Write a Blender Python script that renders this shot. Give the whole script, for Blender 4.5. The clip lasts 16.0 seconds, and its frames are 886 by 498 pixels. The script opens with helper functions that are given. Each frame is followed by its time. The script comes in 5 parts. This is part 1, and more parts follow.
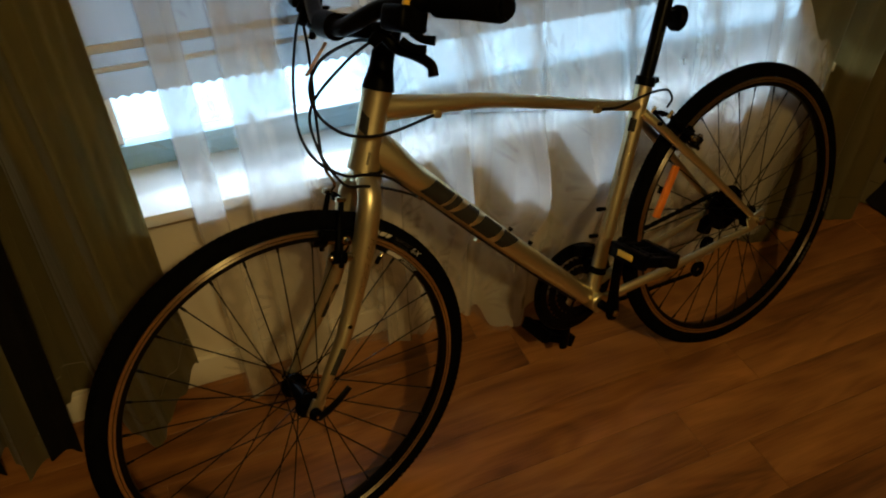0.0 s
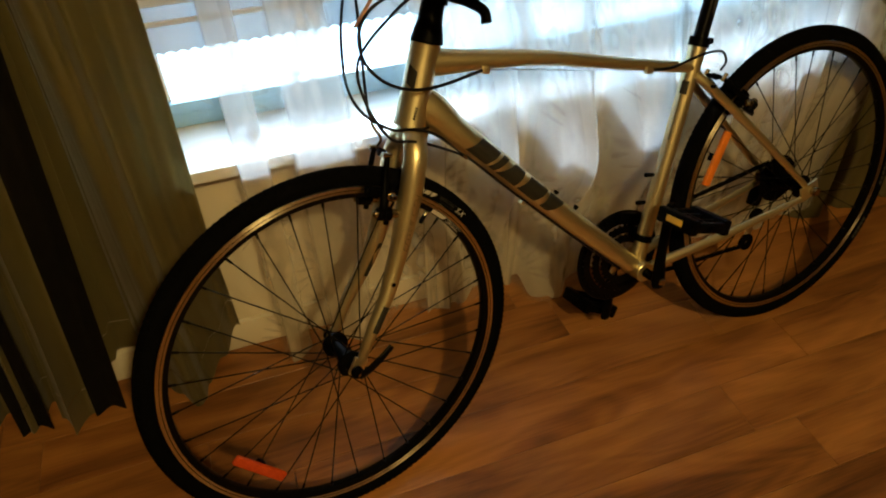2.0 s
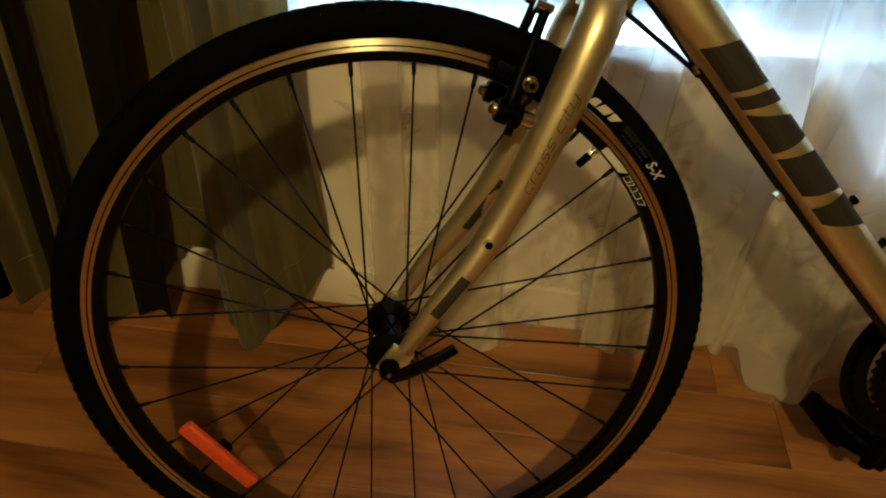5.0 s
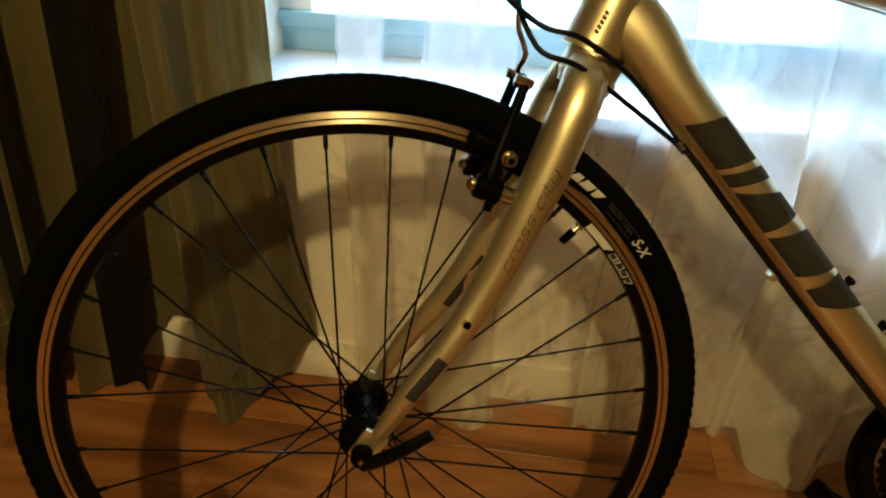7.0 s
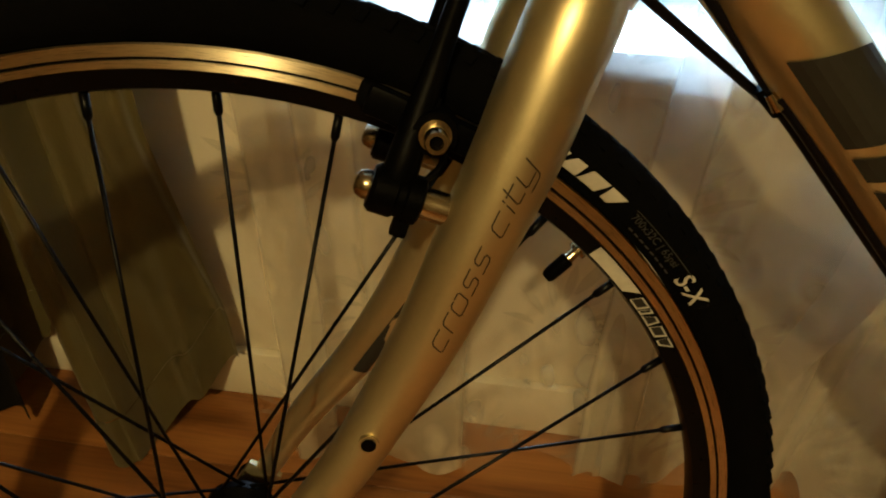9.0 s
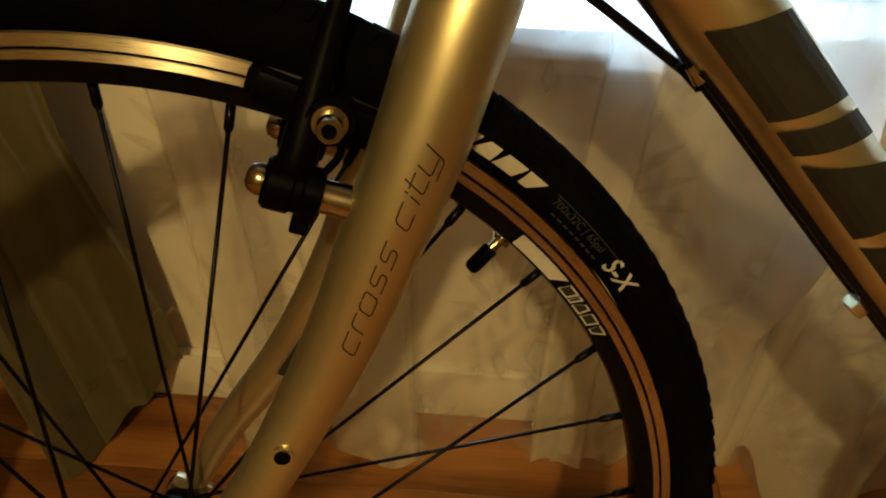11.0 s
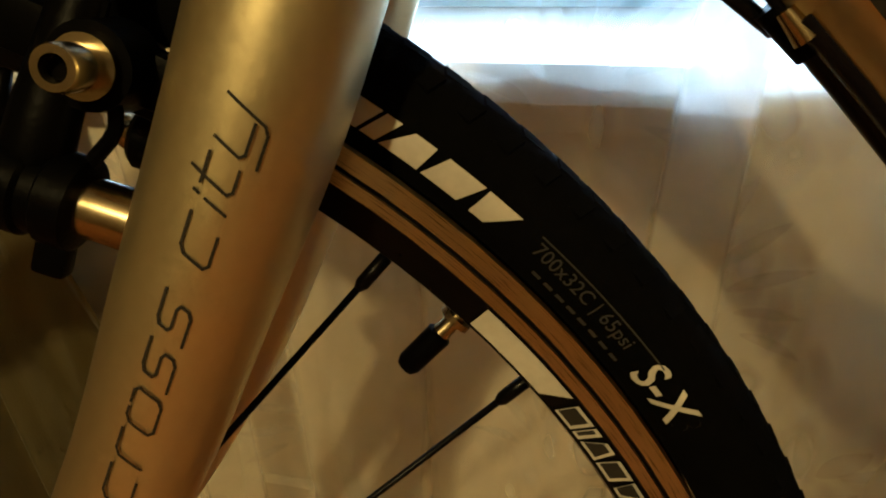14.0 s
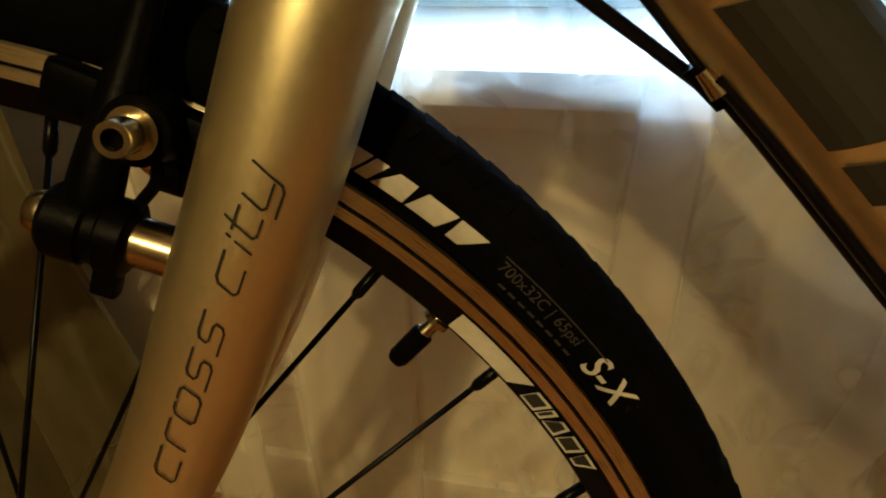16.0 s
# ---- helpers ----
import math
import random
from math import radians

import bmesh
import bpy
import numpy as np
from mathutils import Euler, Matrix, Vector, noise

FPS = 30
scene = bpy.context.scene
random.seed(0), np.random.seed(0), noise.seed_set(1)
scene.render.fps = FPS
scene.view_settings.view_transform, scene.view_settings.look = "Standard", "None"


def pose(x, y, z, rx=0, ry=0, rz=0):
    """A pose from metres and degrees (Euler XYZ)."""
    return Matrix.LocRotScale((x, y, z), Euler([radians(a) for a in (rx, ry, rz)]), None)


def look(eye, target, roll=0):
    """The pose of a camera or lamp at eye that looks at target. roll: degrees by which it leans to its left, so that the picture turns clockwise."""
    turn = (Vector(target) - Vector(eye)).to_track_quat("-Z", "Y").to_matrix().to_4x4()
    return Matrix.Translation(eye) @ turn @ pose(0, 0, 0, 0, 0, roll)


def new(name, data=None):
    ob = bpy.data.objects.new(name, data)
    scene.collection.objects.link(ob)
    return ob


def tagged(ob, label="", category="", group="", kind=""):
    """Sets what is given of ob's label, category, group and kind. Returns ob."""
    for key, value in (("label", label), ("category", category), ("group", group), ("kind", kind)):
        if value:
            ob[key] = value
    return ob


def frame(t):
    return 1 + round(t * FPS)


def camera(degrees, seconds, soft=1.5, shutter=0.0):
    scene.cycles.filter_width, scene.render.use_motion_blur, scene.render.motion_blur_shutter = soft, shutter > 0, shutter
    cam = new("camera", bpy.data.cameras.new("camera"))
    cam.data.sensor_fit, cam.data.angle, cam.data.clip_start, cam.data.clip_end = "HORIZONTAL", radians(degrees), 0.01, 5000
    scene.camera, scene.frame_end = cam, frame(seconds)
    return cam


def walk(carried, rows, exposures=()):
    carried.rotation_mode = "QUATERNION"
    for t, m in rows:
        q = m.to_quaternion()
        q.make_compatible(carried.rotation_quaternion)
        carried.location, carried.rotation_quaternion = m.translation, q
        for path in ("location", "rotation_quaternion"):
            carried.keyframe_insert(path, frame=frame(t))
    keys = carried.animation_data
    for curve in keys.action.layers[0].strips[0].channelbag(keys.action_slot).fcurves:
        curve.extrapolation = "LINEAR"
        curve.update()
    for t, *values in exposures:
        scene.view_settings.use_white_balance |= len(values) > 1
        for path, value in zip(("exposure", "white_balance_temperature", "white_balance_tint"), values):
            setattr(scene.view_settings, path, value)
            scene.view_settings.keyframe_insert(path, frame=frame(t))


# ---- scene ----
# the camera and its walk: seconds, place, Euler angles
cam = camera(65.56, 16.0, soft=2.0)
ROWS = [
    (0.0, -0.0577, -0.7973, 1.3428, 49.08, -0.15, -22.47),
    (0.5, -0.0736, -0.8000, 1.3388, 49.23, -0.24, -22.65),
    (1.0, -0.0677, -0.8020, 1.3386, 49.67, -0.01, -22.96),
    (1.5, -0.0683, -0.8049, 1.3371, 48.95, 0.24, -22.23),
    (2.0, -0.0860, -0.8049, 1.2982, 47.91, 0.80, -19.86),
    (2.5, -0.0945, -0.7794, 1.2455, 50.10, 1.20, -14.66),
    (3.0, -0.0513, -0.7289, 1.1709, 49.91, 1.64, -4.64),
    (3.5, 0.0467, -0.6306, 1.0597, 48.67, -0.26, 0.16),
    (6.0, 0.1252, -0.5123, 0.8695, 53.77, -0.79, 9.51),
    (6.5, 0.1201, -0.5149, 0.8760, 54.82, -1.04, 7.83),
    (7.0, 0.1385, -0.4864, 0.8776, 56.82, -1.61, 8.33),
    (7.5, 0.1702, -0.4046, 0.8665, 56.18, -2.00, 10.27),
    (8.0, 0.1569, -0.3024, 0.8102, 55.49, -0.67, 9.99),
    (8.5, 0.1598, -0.2208, 0.7705, 53.31, -0.52, 9.28),
    (11.0, 0.1889, -0.1842, 0.7543, 50.87, -0.29, 5.14),
    (11.5, 0.2032, -0.1503, 0.7387, 51.45, -0.28, 3.99),
    (12.0, 0.2408, -0.1166, 0.7058, 53.80, 1.27, 9.90),
    (12.5, 0.2287, -0.0909, 0.6563, 59.44, 0.95, 12.79),
    (13.0, 0.2272, -0.0761, 0.6582, 60.53, 0.77, 13.49),
    (13.5, 0.2343, -0.0753, 0.6563, 60.92, 2.04, 13.67),
    (14.0, 0.2343, -0.0756, 0.6572, 61.07, 2.15, 13.49),
    (14.5, 0.2337, -0.0703, 0.6571, 60.96, 2.23, 13.33),
    (15.0, 0.2333, -0.0787, 0.6602, 61.41, 2.15, 12.75),
    (15.5, 0.2387, -0.0825, 0.6630, 61.71, 2.53, 12.72),
    (16.0, 0.2442, -0.1000, 0.6886, 58.57, 2.24, 12.45),
]
EXPOSURES = [(0.0, -0.50, 6250, 11), (0.5, -0.30, 6500, 11), (1.5, 0.02, 6350, 10), (2.5, 0.38, 6150, 11), (3.5, 0.06, 5600, 9), (6.0, 0.76, 5600, 8), (7.0, 0.72, 5600, 8),
             (7.5, 0.52, 5700, 7), (8.5, 0.56, 5750, 9), (11.0, 0.55, 6150, 9), (12.5, 0.58, 5750, 8), (14.5, 0.64, 5750, 8), (16.0, 0.64, 5700, 8)]
walk(cam, [(t, pose(*r)) for t, *r in ROWS], EXPOSURES)

# ---- light: daylight behind the window, one warm lamp under the ceiling ----
world = bpy.data.worlds.new("world")
world.use_nodes = True
scene.world = world
wn = world.node_tree.nodes
sky = wn.new("ShaderNodeTexSky")
sky.sky_type, sky.sun_disc, sky.sun_elevation, sky.sun_rotation = "NISHITA", False, radians(35), radians(6)
world.node_tree.links.new(sky.outputs[0], wn["Background"].inputs[0])
wn["Background"].inputs[1].default_value = 0.09

sky_data = bpy.data.lights.new("window_daylight", "AREA")
sky_data.shape, sky_data.size, sky_data.size_y = "RECTANGLE", 2.3, 2.5
sky_data.energy, sky_data.color = 66, (0.44, 0.75, 1.0)
daylight = new("window_daylight", sky_data)
daylight.matrix_world = look((0.70, 0.66, 0.86), (0.70, 0.0, 0.86))

sun_data = bpy.data.lights.new("sun", "SUN")
sun_data.energy, sun_data.angle, sun_data.color = 5.5, radians(6.0), (0.70, 0.86, 1.0)
sun = new("sun", sun_data)
sun.matrix_world = look((0.9, 3.0, 2.46), (0.6, 0.33, 0.59))

lamp_data = bpy.data.lights.new("ceiling_lamp_light", "POINT")
lamp_data.energy, lamp_data.color, lamp_data.shadow_soft_size = 84, (1.0, 0.70, 0.250), 0.045
lamp_light = new("ceiling_lamp_light", lamp_data)
lamp_light.matrix_world = Matrix.Translation((0.22, -1.80, 2.22))

# ---- materials ----
def mat(name, color, rough=0.5, metal=0.0, spec=0.5, var=0.12, scale=30.0, bump=0.0, bump_scale=200.0, stretch=(1, 1, 1), rvar=0.08, coat=0.0, sheen=0.0):
    """A surface whose colour, gloss and relief vary at two scales."""
    m = bpy.data.materials.new(name)
    m.use_nodes = True
    t, b = m.node_tree, m.node_tree.nodes["Principled BSDF"]
    n, l = t.nodes.new, t.links.new
    co = n("ShaderNodeTexCoord")
    mp = n("ShaderNodeMapping")
    mp.inputs["Scale"].default_value = stretch
    l(co.outputs["Object"], mp.inputs["Vector"])
    big, fine = n("ShaderNodeTexNoise"), n("ShaderNodeTexNoise")
    big.inputs["Scale"].default_value, big.inputs["Detail"].default_value = scale * 0.2, 3
    fine.inputs["Scale"].default_value, fine.inputs["Detail"].default_value = scale, 6
    for q in (big, fine):
        l(mp.outputs[0], q.inputs["Vector"])
    add = n("ShaderNodeMath")
    l(big.outputs["Fac"], add.inputs[0]), l(fine.outputs["Fac"], add.inputs[1])
    ramp = n("ShaderNodeMapRange")
    ramp.inputs["From Min"].default_value, ramp.inputs["From Max"].default_value = 0.6, 1.4
    ramp.inputs["To Min"].default_value, ramp.inputs["To Max"].default_value = 1 - var, 1 + var
    l(add.outputs[0], ramp.inputs["Value"])
    mul = n("ShaderNodeVectorMath")
    mul.operation = "SCALE"
    mul.inputs[0].default_value = color
    l(ramp.outputs[0], mul.inputs["Scale"])
    l(mul.outputs[0], b.inputs["Base Color"])
    rr = n("ShaderNodeMapRange")
    rr.inputs["To Min"].default_value, rr.inputs["To Max"].default_value = max(0.02, rough - rvar), min(1, rough + rvar)
    l(fine.outputs["Fac"], rr.inputs["Value"])
    l(rr.outputs[0], b.inputs["Roughness"])
    b.inputs["Metallic"].default_value, b.inputs["Specular IOR Level"].default_value = metal, spec
    b.inputs["Coat Weight"].default_value, b.inputs["Sheen Weight"].default_value = coat, sheen
    if bump:
        bt, bp = n("ShaderNodeTexNoise"), n("ShaderNodeBump")
        bt.inputs["Scale"].default_value, bt.inputs["Detail"].default_value = bump_scale, 4
        l(mp.outputs[0], bt.inputs["Vector"])
        bp.inputs["Strength"].default_value, bp.inputs["Distance"].default_value = bump, 0.002
        l(bt.outputs["Fac"], bp.inputs["Height"])
        l(bp.outputs[0], b.inputs["Normal"])
    return m


SILVER = mat("silver_paint", (0.67, 0.585, 0.35), 0.38, 0.94, 0.5, 0.04, 400, 0.02, 900, coat=0.06)
BLACK_RUBBER = mat("tyre_rubber", (0.0024, 0.0024, 0.0028), 0.92, 0, 0.02, 0.25, 120, 0.25, 500)
BLACK = mat("black_anodised", (0.0013, 0.0013, 0.0016), 0.40, 0.0, 0.035, 0.2, 200, 0.08, 600)
BLACK_GLOSS = mat("black_paint", (0.0018, 0.0018, 0.0022), 0.30, 0.0, 0.09, 0.2, 200, 0.05, 600)
CABLE = mat("cable_housing", (0.003, 0.003, 0.005), 0.40, 0, 0.15, 0.2, 200)
ALU = mat("bare_alloy", (0.62, 0.55, 0.42), 0.30, 0.95, 0.5, 0.05, 60, 0.008, 500, (1, 1, 1), 0.06)
STEEL = mat("bolt_steel", (0.44, 0.37, 0.24), 0.22, 1.0, 0.5, 0.12, 300)
WIRE = mat("inner_wire", (0.45, 0.44, 0.42), 0.4, 1.0)
DECAL = mat("dark_decal", (0.022, 0.021, 0.018), 0.55, 0.0, 0.25, 0.15, 300)
DECAL_WHITE = mat("white_print", (0.52, 0.50, 0.45), 0.6, 0, 0.3, 0.12, 300)
DECAL_GREY = mat("grey_print", (0.034, 0.034, 0.034), 0.6, 0, 0.3, 0.12, 300)
RAISED = mat("raised_rubber_mark", (0.010, 0.010, 0.011), 0.6, 0, 0.2, 0.12, 300)
PAINT_LINE = mat("thin_dark_lettering", (0.02, 0.018, 0.015), 0.6, 0, 0.2)
# rear reflector: window light shining through it is put into the brighter orange
ORANGE_LIT = mat("window_lit_reflector", (0.80, 0.22, 0.02), 0.18, 0, 0.6, 0.15, 300, 0.6, 900)
RED_ORANGE = mat("red_orange_reflector", (0.60, 0.065, 0.008), 0.22, 0, 0.5, 0.2, 300, 0.6, 900)
PEACH = mat("peach_tag", (0.70, 0.36, 0.16), 0.6)
YELLOW = mat("yellow_plastic", (0.75, 0.45, 0.03), 0.4)
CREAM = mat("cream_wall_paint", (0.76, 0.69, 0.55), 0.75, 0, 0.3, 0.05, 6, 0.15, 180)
TRIM = mat("cream_gloss_trim", (0.80, 0.74, 0.60), 0.42, 0, 0.5, 0.05, 10, 0.05, 90)
# walls and ceiling out of view: coloured dark to cut the fill light
ROOM = mat("unseen_wall_darkened", (0.15, 0.11, 0.055), 0.8, 0, 0.2, 0.06, 6, 0.15, 180)
WHITE = mat("unseen_ceiling_darkened", (0.34, 0.30, 0.22), 0.85, 0, 0.3, 0.04, 5, 0.1, 120)
WHITE_FRAME = mat("white_window_paint", (0.78, 0.79, 0.78), 0.35, 0, 0.5, 0.05, 20)
BLUE_FRAME = mat("grey_blue_window_rail", (0.30, 0.50, 0.62), 0.35, 0, 0.5, 0.10, 30)
DARK_BOX = mat("dark_fabric_and_gap_shade", (0.012, 0.011, 0.010), 0.85, 0, 0.2, 0.3, 120, 0.4, 400)
DARK_RED = mat("dark_red_brown", (0.050, 0.014, 0.005), 0.4, 0, 0.4, 0.3, 20, 0.1, 200, (1, 1, 0.1))


def brake_track():
    """Bare rim metal turned on a lathe: fine rings, so that a lamp's gleam spreads across them, and dark worn scratches along them."""
    m = mat("brake_track", (0.66, 0.59, 0.44), 0.31, 1.0, 0.5, 0.06, 300, rvar=0.01)
    t, b = m.node_tree, m.node_tree.nodes["Principled BSDF"]
    n, l = t.nodes.new, t.links.new
    tangent = n("ShaderNodeTangent")
    tangent.direction_type, tangent.axis = "RADIAL", "Y"
    l(tangent.outputs[0], b.inputs["Tangent"])
    b.inputs["Anisotropic"].default_value, b.inputs["Anisotropic Rotation"].default_value = 1.0, 0.25
    # streaks: noise in turns of angle and radius
    co, sep, ang, cmb = n("ShaderNodeTexCoord"), n("ShaderNodeSeparateXYZ"), n("ShaderNodeMath"), n("ShaderNodeCombineXYZ")
    ang.operation = "ARCTAN2"
    l(co.outputs["Object"], sep.inputs[0]), l(sep.outputs[2], ang.inputs[0]), l(sep.outputs[0], ang.inputs[1])
    rad = n("ShaderNodeVectorMath")
    rad.operation = "LENGTH"
    l(co.outputs["Object"], rad.inputs[0])
    a2, r2 = n("ShaderNodeMath"), n("ShaderNodeMath")
    a2.operation = r2.operation = "MULTIPLY"
    a2.inputs[1].default_value, r2.inputs[1].default_value = 26.0, 2600.0
    l(ang.outputs[0], a2.inputs[0]), l(rad.outputs["Value"], r2.inputs[0])
    l(a2.outputs[0], cmb.inputs[0]), l(r2.outputs[0], cmb.inputs[1])
    streak = n("ShaderNodeTexNoise")
    streak.inputs["Scale"].default_value, streak.inputs["Detail"].default_value = 1.0, 5
    l(cmb.outputs[0], streak.inputs["Vector"])
    dark = n("ShaderNodeMapRange")
    dark.inputs["From Min"].default_value, dark.inputs["From Max"].default_value = 0.28, 0.46
    dark.inputs["To Min"].default_value, dark.inputs["To Max"].default_value = 0.22, 1.0
    l(streak.outputs["Fac"], dark.inputs["Value"])
    base = b.inputs["Base Color"].links[0].from_socket
    mul = n("ShaderNodeVectorMath")
    mul.operation = "SCALE"
    l(base, mul.inputs[0]), l(dark.outputs[0], mul.inputs["Scale"]), l(mul.outputs[0], b.inputs["Base Color"])
    return m


TRACK = brake_track()


def wood_floor():
    """Red-brown laminate boards: long grain, darker flecks, each board a little apart in tone."""
    m = bpy.data.materials.new("laminate_boards")
    m.use_nodes = True
    t, b = m.node_tree, m.node_tree.nodes["Principled BSDF"]
    n, l = t.nodes.new, t.links.new
    co, info = n("ShaderNodeTexCoord"), n("ShaderNodeObjectInfo")
    geo = n("ShaderNodeNewGeometry")
    off = n("ShaderNodeVectorMath")
    off.operation = "MULTIPLY_ADD"
    off.inputs[1].default_value = (7.0, 13.0, 0)
    cmb = n("ShaderNodeCombineXYZ")
    l(info.outputs["Random"], cmb.inputs[0]), l(info.outputs["Random"], cmb.inputs[1])
    l(cmb.outputs[0], off.inputs[0]), l(geo.outputs["Position"], off.inputs[2])
    mp = n("ShaderNodeMapping")
    mp.inputs["Scale"].default_value = (1.1, 6.0, 1.0)
    l(off.outputs[0], mp.inputs["Vector"])
    wv = n("ShaderNodeTexNoise")
    wv.inputs["Scale"].default_value, wv.inputs["Detail"].default_value, wv.inputs["Distortion"].default_value = 1.1, 4, 1.2
    l(mp.outputs[0], wv.inputs["Vector"])
    mp2 = n("ShaderNodeMapping")
    mp2.inputs["Scale"].default_value = (9.0, 260.0, 1.0)
    l(off.outputs[0], mp2.inputs["Vector"])
    fine = n("ShaderNodeTexNoise")
    fine.inputs["Scale"].default_value, fine.inputs["Detail"].default_value = 1.0, 3
    l(mp2.outputs[0], fine.inputs["Vector"])
    mix = n("ShaderNodeMath")
    mix.operation = "MULTIPLY_ADD"
    mix.inputs[1].default_value = 0.22
    l(fine.outputs["Fac"], mix.inputs[0])
    # growth rings: level lines of the slow pattern, long flames along the board
    slow, steps, ring, rings = n("ShaderNodeTexNoise"), n("ShaderNodeMath"), n("ShaderNodeMath"), n("ShaderNodeMath")
    slow.inputs["Scale"].default_value, slow.inputs["Detail"].default_value, slow.inputs["Distortion"].default_value = 1.3, 1.5, 0.4
    l(mp.outputs[0], slow.inputs["Vector"])
    steps.operation, ring.operation, rings.operation = "MULTIPLY", "SINE", "MULTIPLY_ADD"
    steps.inputs[1].default_value, rings.inputs[1].default_value = 80.0, 0.034
    l(slow.outputs["Fac"], steps.inputs[0]), l(steps.outputs[0], ring.inputs[0]), l(ring.outputs[0], rings.inputs[0])
    l(wv.outputs["Fac"], rings.inputs[2]), l(rings.outputs[0], mix.inputs[2])
    ramp = n("ShaderNodeValToRGB")
    e = ramp.color_ramp.elements
    e[0].position, e[0].color = 0.34, (0.074, 0.024, 0.006, 1)
    e[1].position, e[1].color = 0.80, (0.400, 0.170, 0.041, 1)
    k = ramp.color_ramp.elements.new(0.56)
    k.color = (0.235, 0.092, 0.022, 1)
    l(mix.outputs[0], ramp.inputs[0])
    hsv = n("ShaderNodeHueSaturation")
    val = n("ShaderNodeMapRange")
    val.inputs["To Min"].default_value, val.inputs["To Max"].default_value = 0.85, 1.15
    l(info.outputs["Random"], val.inputs["Value"]), l(val.outputs[0], hsv.inputs["Value"])
    l(ramp.outputs[0], hsv.inputs["Color"]), l(hsv.outputs[0], b.inputs["Base Color"])
    rr = n("ShaderNodeMapRange")
    rr.inputs["To Min"].default_value, rr.inputs["To Max"].default_value = 0.30, 0.46
    l(wv.outputs["Fac"], rr.inputs["Value"]), l(rr.outputs[0], b.inputs["Roughness"])
    bp = n("ShaderNodeBump")
    bp.inputs["Strength"].default_value, bp.inputs["Distance"].default_value = 0.12, 0.001
    l(fine.outputs["Fac"], bp.inputs["Height"]), l(bp.outputs[0], b.inputs["Normal"])
    return m


def lace_material(name, thin, thick, body):
    """White voile: half see-through weave with denser woven leaves and flowers, light passing through it."""
    m = bpy.data.materials.new(name)
    m.use_nodes = True
    t = m.node_tree
    t.nodes.remove(t.nodes["Principled BSDF"])
    n, l = t.nodes.new, t.links.new
    out = t.nodes["Material Output"]
    co = n("ShaderNodeTexCoord")
    mp = n("ShaderNodeMapping")
    mp.inputs["Scale"].default_value = (1.0, 0.0, 1.0)
    l(co.outputs["Object"], mp.inputs["Vector"])
    warp = n("ShaderNodeTexNoise")
    warp.inputs["Scale"].default_value, warp.inputs["Detail"].default_value = 9.0, 2
    l(mp.outputs[0], warp.inputs["Vector"])
    wadd = n("ShaderNodeVectorMath")
    wadd.operation = "MULTIPLY_ADD"
    wadd.inputs[1].default_value = (0.06, 0.0, 0.06)
    l(warp.outputs["Color"], wadd.inputs[0]), l(mp.outputs[0], wadd.inputs[2])
    # leaves: narrow cells, set in sprays
    rot = n("ShaderNodeMapping")
    rot.inputs["Rotation"].default_value, rot.inputs["Scale"].default_value = (0, radians(38), 0), (36, 1, 15)
    l(wadd.outputs[0], rot.inputs["Vector"])
    leaf = n("ShaderNodeTexVoronoi")
    leaf.inputs["Scale"].default_value, leaf.inputs["Randomness"].default_value = 1.0, 0.8
    l(rot.outputs[0], leaf.inputs["Vector"])
    lm_ = n("ShaderNodeMapRange")
    lm_.inputs["From Min"].default_value, lm_.inputs["From Max"].default_value = 0.54, 0.22
    l(leaf.outputs["Distance"], lm_.inputs["Value"])
    # flower sprays cover the cloth in patches
    patch = n("ShaderNodeTexVoronoi")
    patch.inputs["Scale"].default_value, patch.inputs["Randomness"].default_value = 6.5, 0.7
    l(mp.outputs[0], patch.inputs["Vector"])
    pm = n("ShaderNodeMapRange")
    pm.inputs["From Min"].default_value, pm.inputs["From Max"].default_value = 0.70, 0.34
    l(patch.outputs["Distance"], pm.inputs["Value"])
    dense = n("ShaderNodeMath")
    dense.operation = "MULTIPLY"
    l(lm_.outputs[0], dense.inputs[0]), l(pm.outputs[0], dense.inputs[1])
    weave = n("ShaderNodeTexNoise")
    weave.inputs["Scale"].default_value, weave.inputs["Detail"].default_value = 60, 3
    l(mp.outputs[0], weave.inputs["Vector"])
    op = n("ShaderNodeMapRange")
    op.inputs["To Min"].default_value, op.inputs["To Max"].default_value = thin, thick
    l(dense.outputs[0], op.inputs["Value"])
    op2 = n("ShaderNodeMath")
    op2.operation = "MULTIPLY_ADD"
    op2.inputs[1].default_value, = (0.10,)
    l(weave.outputs["Fac"], op2.inputs[0]), l(op.outputs[0], op2.inputs[2])
    layers = n("ShaderNodeAttribute")
    layers.attribute_name = "layers"
    op3 = n("ShaderNodeMath")
    op3.operation, op3.use_clamp = "MULTIPLY", True
    l(op2.outputs[0], op3.inputs[0]), l(layers.outputs["Fac"], op3.inputs[1])
    dif, tra, mx = n("ShaderNodeBsdfDiffuse"), n("ShaderNodeBsdfTranslucent"), n("ShaderNodeMixShader")
    dif.inputs["Color"].default_value = (*body, 1)
    tra.inputs["Color"].default_value = (0.74, 0.75, 0.74, 1)
    mx.inputs[0].default_value = 0.42
    bp = n("ShaderNodeBump")
    bp.inputs["Strength"].default_value, bp.inputs["Distance"].default_value = 0.2, 0.0012
    l(dense.outputs[0], bp.inputs["Height"]), l(bp.outputs[0], dif.inputs["Normal"])
    l(dif.outputs[0], mx.inputs[1]), l(tra.outputs[0], mx.inputs[2])
    clear, mx2 = n("ShaderNodeBsdfTransparent"), n("ShaderNodeMixShader")
